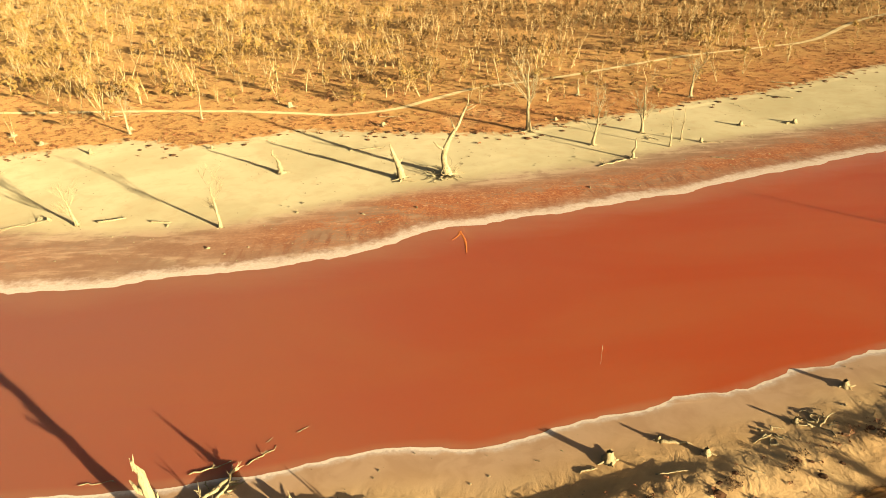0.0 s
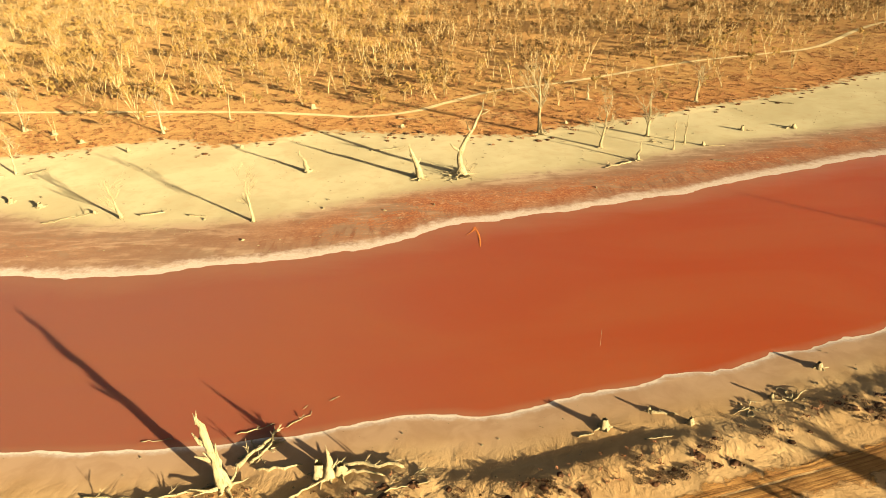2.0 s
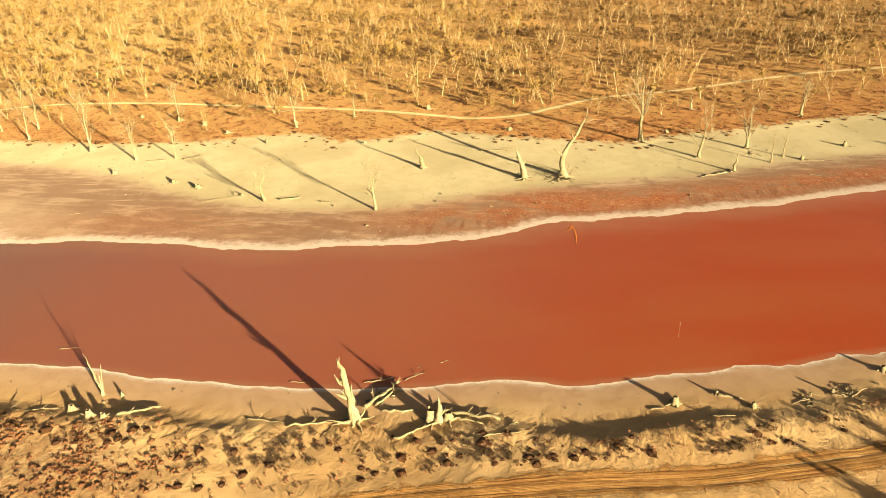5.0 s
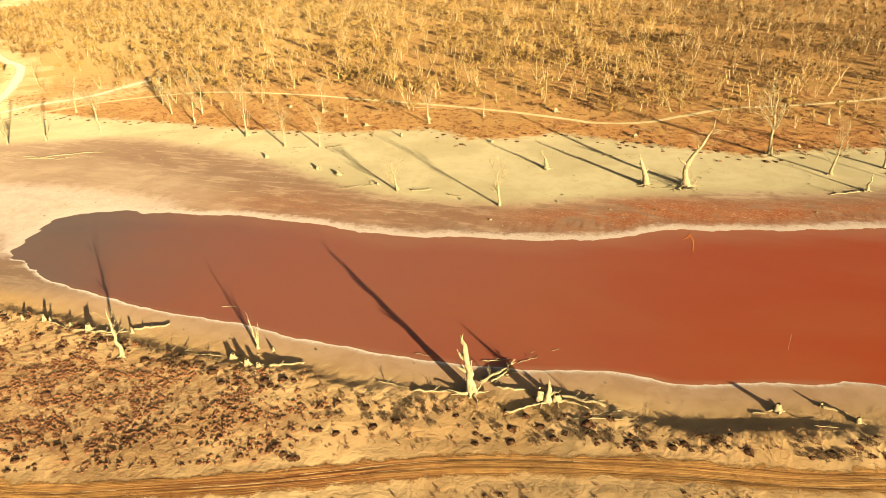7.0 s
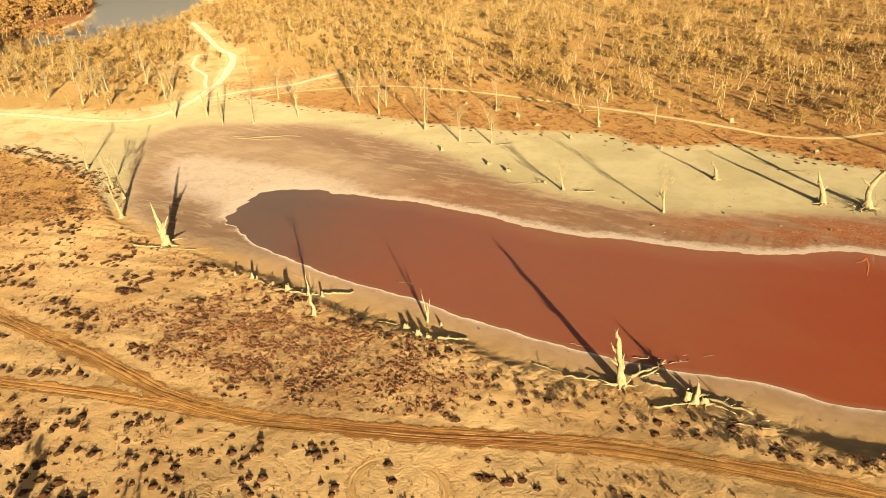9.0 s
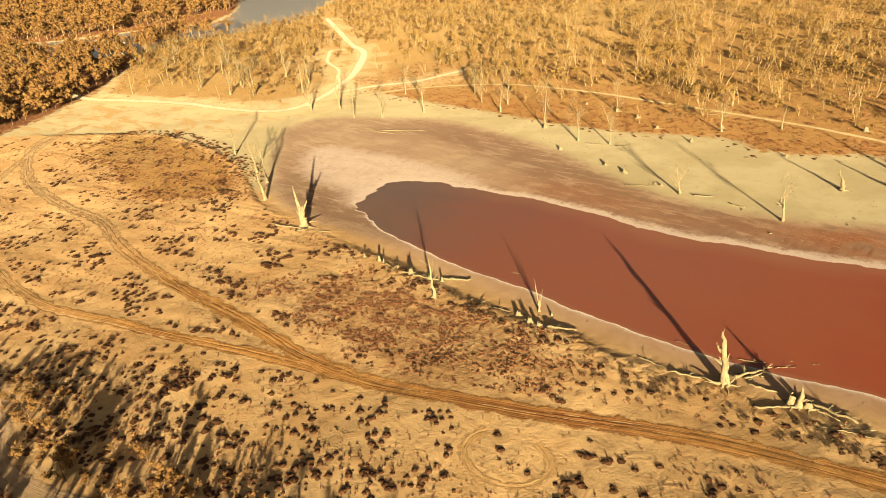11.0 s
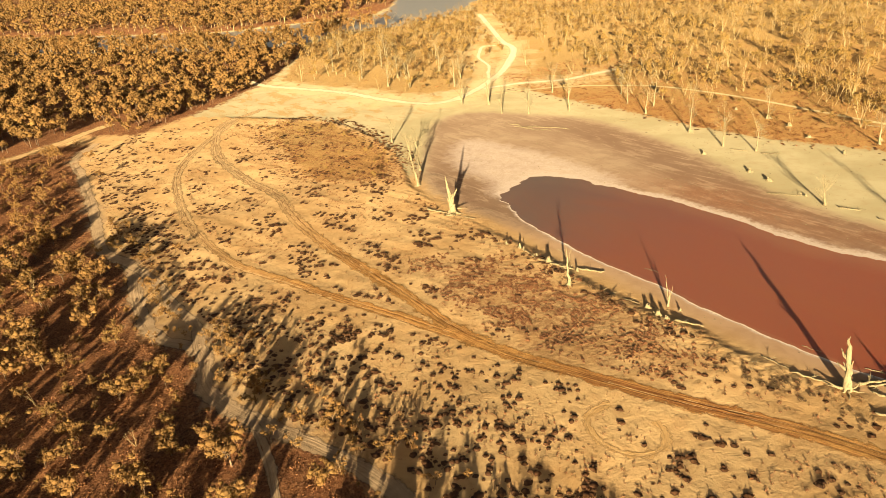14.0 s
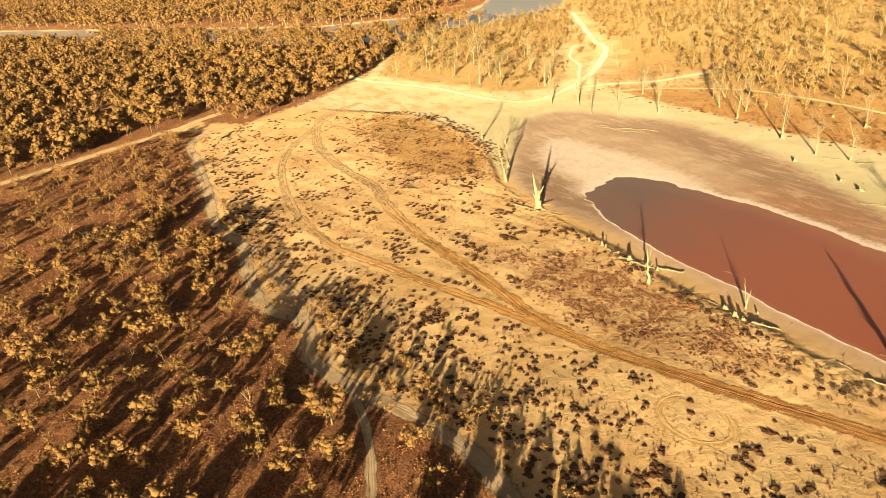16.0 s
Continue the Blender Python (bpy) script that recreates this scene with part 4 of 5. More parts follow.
def stump(x, y, tall, r, hollow=False, label="short broken tree stump on the sand"):
    root = thing("tree_stump", label, "stump", "stumps on the shore")
    root.location = (x, y, height_at(x, y))
    g = Geo()
    sides = 11
    tall *= 0.75
    rings = [(-0.2, 1.9), (0.15, 1.35), (tall * 0.5, 0.85), (tall, 0.68)]
    for i, (z, q) in enumerate(rings):
        for k in range(sides):
            w = 6.283 * k / sides
            rr = r * q * (1 + 0.16 * math.sin(3 * w + i) + random.uniform(-0.06, 0.06))
            zz = z + (random.uniform(-0.3, 0.25) * tall * 0.5 if i == 3 else 0)
            g.v.append(Vector((math.cos(w) * rr, math.sin(w) * rr, zz)))
    for i in range(3):
        for k in range(sides):
            a, b = i * sides + k, i * sides + (k + 1) % sides
            g.f.append((a, b, b + sides, a + sides))
    part("trunk", g, DEAD_WOOD, root)
    core = Geo()
    core.tube([(0, 0, tall * 0.3), (0, 0, tall * (0.45 if hollow else 0.8))], [r * 0.72, r * 0.58], 9, True, 0.08)
    part("heartwood", core, DARK_WOOD, root, "dark core inside the stump")
    for k in range(4):
        w = 1.57 * k + random.uniform(-0.5, 0.5)
        q = Geo()
        q.tube(limb_path((math.cos(w) * r, math.sin(w) * r, 0.15), (math.cos(w), math.sin(w), -0.15), r * random.uniform(1.2, 2.6), 3, 0.2, 0), taper(r * 0.35, r * 0.08, 4), 5, True, 0.1)
        part("root", q, DEAD_WOOD, root)
    return root


def log(ax, ay, bx, by, r, label="bleached fallen log lying on the sand", branches=1, lift=0.0, name="log", z0=None):
    """A fallen trunk from one plan place to another."""
    root = thing(name, label, "log", "driftwood on the shore")
    r *= 0.72
    za, zb = (height_at(ax, ay), height_at(bx, by)) if z0 is None else (z0, z0)
    root.location = (ax, ay, za)
    d = Vector((bx - ax, by - ay, zb - za + lift))
    n = 8
    side = Vector((-d.y, d.x, 0)).normalized()
    pts = [d * (i / n) + side * random.gauss(0, d.length * 0.03) + Vector((0, 0, r * 0.7)) for i in range(n + 1)]
    g = Geo()
    girth = [q * random.uniform(0.75, 1.2) for q in taper(r, r * 0.5, n + 1)]
    g.tube(pts, girth, 9, True, 0.2)
    for end, back, q in ((pts[0], pts[1], girth[0]), (pts[-1], pts[-2], girth[-1])):
        way = (end - back).normalized()
        for k in range(3):
            off = side * random.uniform(-0.5, 0.5) * q + Vector((0, 0, random.uniform(-0.4, 0.5) * q))
            g.tube([end - way * 0.3 + off, end + way * random.uniform(0.2, 1.2) * r * 1.6 + off * 1.2], [q * 0.4, 0.02], 4, True, 0.1)
    part("trunk", g, DEAD_WOOD, root)
    for k in range(branches):
        q = Geo()
        i = random.randint(2, n)
        twig_out(q, pts[i], d.normalized() + side * random.choice((-1, 1)) * random.uniform(0.4, 0.9) + Vector((0, 0, random.uniform(0.1, 0.5))), min(d.length * random.uniform(0.1, 0.26), 1.6), r * 0.36, random.choice((0, 0, 1)))
        part("branch", q, DEAD_WOOD, root)
    return root


def root_mass(x, y, size, count, label, arch=0.3):
    """A tangle of bared roots and broken branches."""
    root = thing("root_tangle", label, "roots", "driftwood on the shore")
    root.location = (x, y, height_at(x, y))
    for k in range(count):
        w = random.uniform(0, 6.28)
        s = Vector((math.cos(w) * size * random.uniform(0.0, 0.3), math.sin(w) * size * random.uniform(0.0, 0.3), random.uniform(0.05, 0.35)))
        g = Geo()
        p = limb_path(s, (math.cos(w), math.sin(w), 0.05), size * random.uniform(0.2, 0.6), 7, 0.45, 0.0)
        g.tube([(q.x, q.y, max(0.02, arch * q.z)) for q in p], taper(random.uniform(0.07, 0.15), 0.025, 8), 5, True, 0.15)
        if k % 2:
            fork = limb_path((p[4].x, p[4].y, max(0.02, arch * p[4].z)), p[5] - p[4], size * random.uniform(0.1, 0.25), 4, 0.5, 0.0)
            g.tube([(q.x, q.y, max(0.02, arch * q.z)) for q in fork], taper(0.06, 0.015, 5), 4, True, 0.1)
        part("root", g, DEAD_WOOD, root)
    return root


def broken_gum(x, y, path, radii, spurs, roots, label):
    """A thick splintered trunk along a bent line of (x, z) places, with broken stubs: start ring, x, z, girth."""
    root = thing("dead_tree", label, "dead tree", "dead trees on the shore")
    root.location = (x, y, height_at(x, y))
    line = smooth([(px, pz) for px, pz in path], 3)
    girth = np.interp(np.linspace(0, 1, len(line)), np.linspace(0, 1, len(radii)), radii)
    pts = [Vector((px, 0.05 * px + random.gauss(0, 0.05), pz)) for px, pz in line]
    g = Geo()
    g.tube(pts, list(girth), 10, True, 0.24)
    part("trunk", g, DEAD_WOOD, root)
    for i, sx, sz, r in spurs:
        p = pts[i]
        q = Geo()
        mid = p + Vector((sx * 0.55, random.gauss(0, 0.2), sz * 0.4))
        end = p + Vector((sx, random.gauss(0, 0.4), sz))
        q.tube([p, mid, end], [r, r * 0.8, r * 0.3], 7, True, 0.2)
        part("limb", q, DEAD_WOOD, root)
    for k in range(5):
        i = len(pts) - 1 - k // 2
        w = 6.28 * k / 5
        q = Geo()
        s = pts[i] + Vector((math.cos(w), math.sin(w), 0)) * girth[i] * 0.7
        q.tube([s - Vector((0, 0, 0.4)), s + Vector((random.gauss(0, 0.1), 0, random.uniform(0.3, 0.8)))], [0.1, 0.025], 4, True, 0.1)
        part("splinter", q, DEAD_WOOD, root)
    r = radii[0]
    for k in range(roots):
        w = 6.28 * k / roots + random.uniform(-0.4, 0.4)
        q = Geo()
        p = limb_path((math.cos(w) * r * 0.6, math.sin(w) * r * 0.6, 0.35 * r), (math.cos(w), math.sin(w), -0.12), r * random.uniform(1.6, 4.2), 6, 0.3, 0.0)
        q.tube([(v.x, v.y, max(0.5 * v.z, -0.05)) for v in p], [r * u for u in (0.42, 0.24, 0.17, 0.13, 0.1, 0.07, 0.03)], 6, True, 0.15)
        part("root", q, DEAD_WOOD, root)
    return root


random.seed(5)
# far shore
broken_gum(1.3, 138, [(0.3, -0.4), (-0.4, 3.4), (0.2, 6.1), (1.3, 8.3), (2.7, 10.3), (3.7, 12.6), (4.7, 14.3), (5.0, 16.1)], [0.98, 0.56, 0.5, 0.36, 0.28, 0.24, 0.15, 0.05], [(5, -2.3, 2.0, 0.3), (11, -1.0, 2.0, 0.26), (16, 2.3, 1.1, 0.2), (18, 1.2, 0.2, 0.14), (8, 1.2, 0.7, 0.22)], 9, "tall bleached dead gum leaning over bared roots")
root_mass(1.3, 136.9, 8.5, 40, "tangle of bleached roots round a dead gum", 0.8)
broken_gum(-7.9, 136.4, [(0.1, -0.3), (-0.3, 2.4), (-1.1, 4.6), (-2.0, 7.4)], [0.85, 0.6, 0.5, 0.14], [(4, 0.9, 1.6, 0.28), (6, -0.9, 0.9, 0.25), (2, -0.8, 0.3, 0.25)], 7, "broken bleached dead trunk with a forked top")
dead_tree(-33.7, 142.9, 5.1, 0.6, (-1.7, 0.3), 2, 0, label="short leaning bleached dead trunk")
dead_tree(-39.5, 115.3, 8.8, 0.32, (-0.6, 0), 8, 2, 0.55, label="slender bare dead tree with upswept branches", low=0.25)
dead_tree(-66.7, 118.6, 8.2, 0.32, (-2.0, 0), 8, 2, 0.75, label="slender bare dead tree with spread branches", low=0.25)
dead_tree(-79.6, 177.6, 10.6, 0.34, (-1.0, 0), 8, 2, 0.6, label="pale bare tree at the edge of the scrub", low=0.35)
dead_tree(22, 166.3, 17.4, 0.55, (-0.4, 0), 10, 2, 0.55, label="tall pale bare tree with high forked limbs", low=0.35)
dead_tree(48.3, 161.6, 11.8, 0.4, (0.3, 0), 10, 2, 0.5, label="bare dead tree with a fan of fine branches", low=0.25)
dead_tree(35.2, 153.6, 11.6, 0.36, (1.6, 0), 9, 2, 0.55, label="bare dead tree with thin rising branches", low=0.25)
dead_tree(70.5, 192.9, 10.8, 0.4, (0.4, 0), 7, 2, 0.8, label="pale bare tree with wide branches in the scrub", low=0.4)
dead_tree(51.7, 150.6, 8.2, 0.2, (0, 0), 4, 1, 0.35, label="thin bare dead sapling on the beach", low=0.3)
dead_tree(55.7, 155.2, 8.0, 0.2, (0.3, 0), 2, 1, 0.3, label="thin bare pole-like dead tree on the beach")
dead_tree(-64.4, 189.3, 7.9, 0.26, (0.6, 0), 5, 1, 0.5, label="thin pale bare tree beside the far track")
dead_tree(40.3, 199.3, 5.3, 0.42, (0, 0), 2, 0, label="short broken pale trunk in the scrub")
for x, y, h, r, lx in ((-132.5, 152.2, 15.0, 0.3, 0.8), (-186.8, 147.7, 12.5, 0.34, -1.0), (-206, 127.7, 10.2, 0.28, 0.6), (-196.5, 134, 10.8, 0.28, 0.2), (-114.5, 145.6, 12.0, 0.26, -0.8), (-103.8, 147.6, 9.0, 0.26, 0.3),
                       (-160.2, 162.8, 11.8, 0.28, 1.0), (-121.5, 183.6, 10.5, 0.28, 0.2), (-188.5, 181.8, 10.7, 0.26, 0.5), (-164.8, 173.6, 11.0, 0.28, 0.9), (-215, 166, 10.5, 0.3, 0.6), (-176, 171, 9.0, 0.24, -0.5)):
    dead_tree(x, y, h, r, (lx, 0), 9, 2, 0.42, label="tall thin bare dead tree on the far sand", low=0.12, roots=3)
dead_tree(41.5, 143.6, 4.6, 0.4, (0.6, 0), 3, 0, label="jagged broken stump beside a fallen crown")
log(39.8, 142.8, 33.2, 139.4, 0.22, "splintered bleached log on red mud", 4)
root_mass(49.0, 157.4, 4.0, 14, "grey heap of broken branches on the sand")
for a in ((58, 142.5, 62, 140.5, 0.12), (73, 164, 76, 163, 0.2), (84, 164.4, 87, 165.4, 0.22), (60, 152.5, 64, 152, 0.2), (96, 187, 91, 191, 0.3), (-82, 117.2, -74, 121, 0.13), (-81, 118.2, -73.5, 121.8, 0.1),
          (-161.5, 149.8, -157, 151, 0.2), (-109.5, 108, -106, 109.5, 0.08), (-63.5, 119.6, -59, 121, 0.25), (-53.5, 119, -49.5, 118.3, 0.22), (-101, 146.5, -97, 150, 0.22), (-106, 146, -111, 144.5, 0.2),
          (-190, 118, -168, 128, 0.22), (-187, 117, -172, 123, 0.16), (-20.6, 156.7, -13, 158, 0.2), (-92, 195.5, -84, 197, 0.2), (-16, 184.5, -10, 183.6, 0.16), (104, 203, 98, 206, 0.3)):
    log(*a[:4], a[4], "bleached broken branch lying on the flat", 2)
for x, y, h, r in ((-94.7, 129.2, 1.3, 0.55), (-86.8, 126, 1.2, 0.6), (-114.4, 134.9, 1.3, 0.5), (-73.3, 121.6, 0.9, 0.35), (-131.9, 152.6, 1.5, 0.35), (-82.8, 161.8, 1.8, 0.35), (-121, 184.5, 1.3, 0.5), (-80.7, 181.5, 1.0, 0.4),
                   (73, 164.3, 1.5, 0.45), (86.2, 164.8, 1.4, 0.5), (59.5, 153, 1.3, 0.4), (-111, 180, 1.4, 0.6), (-137, 188, 1.1, 0.5), (-42, 199, 1.8, 0.7), (-14, 176, 1.2, 0.6), (30, 175, 1.0, 0.4), (-54, 162, 1.1, 0.35), (-99, 171, 1.2, 0.6)):
    stump(x, y, h, r)
# near shore
broken_gum(-25.4, 45.4, [(0.2, -0.4), (-0.15, 2.2), (-0.2, 4.0), (-0.7, 6.2), (-0.8, 8.0), (-1.3, 9.3)], [0.9, 0.5, 0.46, 0.39, 0.33, 0.15], [(5, -1.9, 1.2, 0.27), (5, -1.0, 1.7, 0.2), (8, -1.5, 1.6, 0.26), (9, -0.8, 0.3, 0.2), (6, 0.45, 2.0, 0.14)], 9, "tall splintered bleached dead trunk on the bank")
log(-24.5, 48.2, -21.4, 54.2, 0.45, "bleached fallen trunk reaching into the water", 4, 0.12)
log(-23.4, 48.9, -21.2, 52.4, 0.26, "bleached fallen limb beside the dead trunk", 3, 0.25)
log(-25.0, 49.8, -22.6, 51.3, 0.17, "splintered bleached limb on the wet beach", 2)
log(-22.6, 51.8, -20.4, 52.4, 0.15, "splintered bleached limb on the wet beach", 2)
log(-24.4, 52.6, -22.9, 50.4, 0.13, "splintered bleached limb on the wet beach", 1)
root_mass(-22.6, 50.8, 3.4, 12, "jumble of splintered dead branches on the beach", 0.5)
log(-22.3, 47.7, -18.0, 48.4, 0.3, branches=0)
log(-19.4, 42.3, -15.4, 45.6, 0.26, branches=1)
log(-33.8, 43.7, -26.3, 45.3, 0.2, "long low root along the bank's edge", 3)
log(-40.0, 44.6, -34.0, 44.2, 0.16, "thin bleached root along the bank's edge", 2)
log(-26.3, 53.9, -22.4, 55.3, 0.13, "pale driftwood floating at the lake's edge", 1, name="driftwood", z0=-0.05)
log(-20.8, 55.0, -18.2, 57.4, 0.1, "pale driftwood floating at the lake's edge", 2, name="driftwood", z0=-0.04)
log(-16.4, 59.6, -15.4, 60.4, 0.07, "small pale driftwood on red water", 0, name="driftwood", z0=-0.03)
log(-19.4, 58.2, -19.0, 58.8, 0.06, "small pale driftwood on red water", 0, name="driftwood", z0=-0.03)
log(-76.4, 57.6, -73.2, 58.4, 0.09, "small pale driftwood on red water", 0, name="driftwood", z0=-0.03)
log(-37.0, 52.9, -33.5, 53.3, 0.09, "small pale driftwood at the lake's edge", 2, name="driftwood", z0=-0.03)
broken_gum(-14.6, 46.6, [(0, -0.3), (0.1, 1.2), (0.25, 2.4), (0.2, 3.5)], [0.75, 0.42, 0.3, 0.1], [(3, 0.8, 0.5, 0.2), (5, -0.4, 0.4, 0.15)], 7, "hollow broken dead trunk with a pale spike")
stump(-15.6, 46.9, 2.4, 0.7, True, "dark hollow stump beside a pale spike")
stump(-13.4, 47.2, 1.6, 0.6, True, "dark hollow stump beside a pale spike")
log(-13.6, 48.6, -6.8, 47.6, 0.42, "long bleached trunk fallen along the bank", 4)
log(-13.2, 47.6, -8.8, 46.4, 0.26, "bleached limb fallen along the bank", 2)
log(-10.5, 43.5, -4.4, 47.0, 0.17, "thin bleached branch on the bank", 4)
log(-8.4, 43.8, -4.0, 45.0, 0.12, "thin bleached branch on the bank", 3)
stump(15.6, 53.3, 1.5, 0.5, True, "pale hollow stump casting a long shadow")
log(21.4, 55.7, 24.2, 55.1, 0.26, "short pale log on the beach", 1)
stump(21.3, 55.9, 0.9, 0.22)
stump(25.4, 53.6, 1.0, 0.34, label="spiky pale root stump on the bank")
root_mass(33.0, 56.0, 3.4, 14, "pale roots sprawling on the beach")
root_mass(38.2, 57.2, 5.0, 18, "pale roots spilling down the bank")
stump(36.2, 57.7, 0.9, 0.24)
stump(44.5, 63.5, 1.1, 0.4, label="pale stump at the head of the beach")
log(19.5, 50.8, 22.5, 50.9, 0.13, branches=2)
log(12.4, 51.8, 14.2, 52.2, 0.14, branches=2)
dead_tree(-62.2, 47.3, 6.8, 0.17, (-0.4, 0), 2, 0, 0.3, stems=4, roots=3, splay=0.14, label="slender forked dead sapling on the beach")
dead_tree(-82.1, 38.9, 8.6, 0.36, (-0.8, 0), 5, 1, 1.0, roots=5, label="bare dead tree with crooked side limbs", low=0.4)
for x, y, h, r in ((-107.7, 43.2, 1.2, 0.25), (-103.8, 44.2, 1.5, 0.3), (-102.3, 44.1, 1.3, 0.2), (-97.5, 43.9, 1.0, 0.2), (-93.2, 43.6, 1.9, 0.55), (-64.5, 43.7, 1.2, 0.5), (-60.8, 42.2, 1.5, 0.45), (-58.7, 42.1, 1.1, 0.4), (-59.3, 47.4, 0.9, 0.2),
                   (-88.5, 44.4, 1.2, 0.25), (-85.9, 45.6, 1.3, 0.25)):
    stump(x, y, h, r, False, "jagged pale stump along the bank")
log(-103, 43.6, -94, 43.4, 0.25, "fallen pale trunk along the bank", 3)
log(-92.5, 43.4, -87, 45.2, 0.3, "fallen pale trunk along the bank", 2)
log(-86.5, 46.0, -81.4, 49.6, 0.32, "pale trunk fallen across the beach", 4)
log(-84.6, 41.6, -66.5, 43.4, 0.16, "long thin fallen limb along the bank", 3)
log(-57.2, 42.9, -52.7, 45.3, 0.32, "curved pale log lying down the bank", 1)
broken_gum(-134.8, 46.8, [(0.1, -0.4), (0.1, 2.2), (-0.4, 4.6), (-1.1, 6.8), (-1.6, 8.8), (-2.1, 10.6)], [1.25, 0.9, 0.6, 0.42, 0.26, 0.06], [(4, 1.3, 3.4, 0.62), (5, 2.3, 3.9, 0.4), (4, -2.0, 1.5, 0.4), (7, -0.9, 1.6, 0.2), (3, 1.4, 0.9, 0.3)], 11, "stout bleached dead gum with forked spires")
log(-142, 43.2, -136, 45.8, 0.3, "bleached fallen branch under a dead gum", 4)
log(-133, 46.2, -127, 48.8, 0.2, "bleached fallen branch under a dead gum", 4)
root_mass(-134.5, 46.0, 5.0, 12, "bleached roots round a stout dead gum")
dead_tree(-160.6, 52.9, 9.2, 0.42, (-4.6, 1.2), 6, 2, 0.6, label="leaning pale dead tree on the sandy point", low=0.4)
dead_tree(-172, 62, 11.0, 0.3, (-0.4, 0), 6, 2, 0.45, stems=2, label="pale bare tree beside the salt flat")
dead_tree(-183, 66, 9.5, 0.28, (-1.6, 0), 6, 2, 0.5, stems=2, label="pale bare tree on the scrubby knoll")
dead_tree(-206, 73, 9.0, 0.28, (0.4, 0), 6, 2, 0.6, label="pale bare tree on the scrubby knoll")
dead_tree(126, 59, 16.0, 0.5, (0, 0), 3, 1, 0.4, label="tall bare dead tree on the near bank")
for x, y, h in ((-222, 134, 11), (-232, 127, 9), (-262, 146, 13), (-280, 132, 14), (-291, 126, 12), (-305, 141, 14), (-320, 128, 10), (-275, 160, 12), (-335, 150, 13), (-352, 128, 11), (-300, 165, 12), (-362, 170, 14), (-385, 150, 12), (-330, 185, 12)):
    dead_tree(x, y, h, 0.4, (random.gauss(0, 0.8), 0), 7, 2, 0.5, stems=random.choice((1, 1, 2)), roots=3, label="tall pale bare gum by the white road", low=0.3)

# a marker stake and a floating algae strand in the lake
stake = thing("marker_stake", "thin white stake standing in red water", "stake")
stake.location = (18.4, 69.7, 0)
g = Geo()
g.tube([(0, 0, -0.8), (0.03, 0, 1.2), (0.08, 0, 2.7)], [0.018, 0.018, 0.03], 8)
part("pole", g, DEAD_WOOD, stake)
ORANGE = wood_material("orange_algae", (0.50, 0.16, 0.03), (0.46, 0.13, 0.028), (0.40, 0.11, 0.024))
sunk = thing("algae_mat", "forked orange strand of algae on the lake", "algae")
sunk.location = (3.0, 110, 0)
for d in ((1.0, -8.5), (-1.3, -3.6)):
    g = Geo()
    for k in range(9):
        q = k / 8
        wide = 0.3 * (1 - 0.6 * q) * random.uniform(0.7, 1.2)
        for w, z in ((-wide, 0.0), (0, 0.05), (wide, 0.0)):
            g.v.append(Vector((d[0] * q + 0.3 * math.sin(q * 4) + w, d[1] * q, z)))
    for k in range(8):
        g.f += [(3 * k, 3 * k + 1, 3 * k + 4, 3 * k + 3), (3 * k + 1, 3 * k + 2, 3 * k + 5, 3 * k + 4)]
    part("strand", g, ORANGE, sunk)

# a timber power pole and a moored houseboat by the river
pole = thing("utility_pole", "slender grey timber pole beside the road", "pole")
pole.location = (-339.6, 101.9, height_at(-339.6, 101.9))
g = Geo()
g.tube([(0, 0, -0.5), (0, 0, 5), (0, 0, 10)], [0.18, 0.16, 0.13], 8)
part("post", g, BARK, pole)
g = Geo()
g.tube([(-0.9, 0, 9.3), (0.9, 0, 9.3)], [0.07, 0.07], 4)
part("crossarm", g, BARK, pole)
WHITE = Shader("white_paint", 0.5, 0.4)
WHITE.colour(WHITE.blend(WHITE.step(WHITE.noise(1.5, 4), 0.5, 0.8, 0, 0.4), (0.8, 0.78, 0.74), (0.6, 0.57, 0.5)))
PANE = Shader("dark_glass", 0.08, 0.5).colour((0.03, 0.035, 0.04)).mat


def box(geo, x0, y0, z0, x1, y1, z1):
    n = len(geo.v)
    geo.v += [Vector(p) for p in ((x0, y0, z0), (x1, y0, z0), (x1, y1, z0), (x0, y1, z0), (x0, y0, z1), (x1, y0, z1), (x1, y1, z1), (x0, y1, z1))]
    geo.f += [tuple(n + i for i in f) for f in ((3, 2, 1, 0), (4, 5, 6, 7), (0, 1, 5, 4), (1, 2, 6, 5), (2, 3, 7, 6), (3, 0, 4, 7))]


def houseboat(x, y, turn, long):
    root = thing("houseboat", "white flat-roofed houseboat moored at the wooded bank", "boat", "moored houseboats")
    root.matrix_basis = pose(x, y, -0.3, 0, 0, turn)
    for name, b in (("hull", (0, 0, -0.2, long, 4.6, 0.5)), ("cabin", (1.5, 0.5, 0.5, long - 2.5, 4.1, 2.9)), ("roof", (0.3, 0.1, 2.9, long - 0.6, 4.5, 3.1)), ("upper_cabin", (4, 1, 3.1, long - 4, 3.6, 5.0)), ("upper_roof", (3.4, 0.6, 5.0, long - 3.4, 4.0, 5.15))):
        g = Geo()
        box(g, *b)
        part(name, g, WHITE.mat, root)
    for k in range(int((long - 5) / 2.4)):
        g = Geo()
        box(g, 2.2 + 2.4 * k, 0.46, 1.2, 3.8 + 2.4 * k, 0.5, 2.3)
        part("window", g, PANE, root, "dark cabin window")
    for k in range(5):
        g = Geo()
        g.tube([(0.4 + k * (long - 1) / 4, 0.25, 0.5), (0.4 + k * (long - 1) / 4, 0.25, 2.9)], [0.05, 0.05], 5)
        part("post", g, WHITE.mat, root)


houseboat(-524, 172, 52, 16)
houseboat(-548, 150, 40, 13)

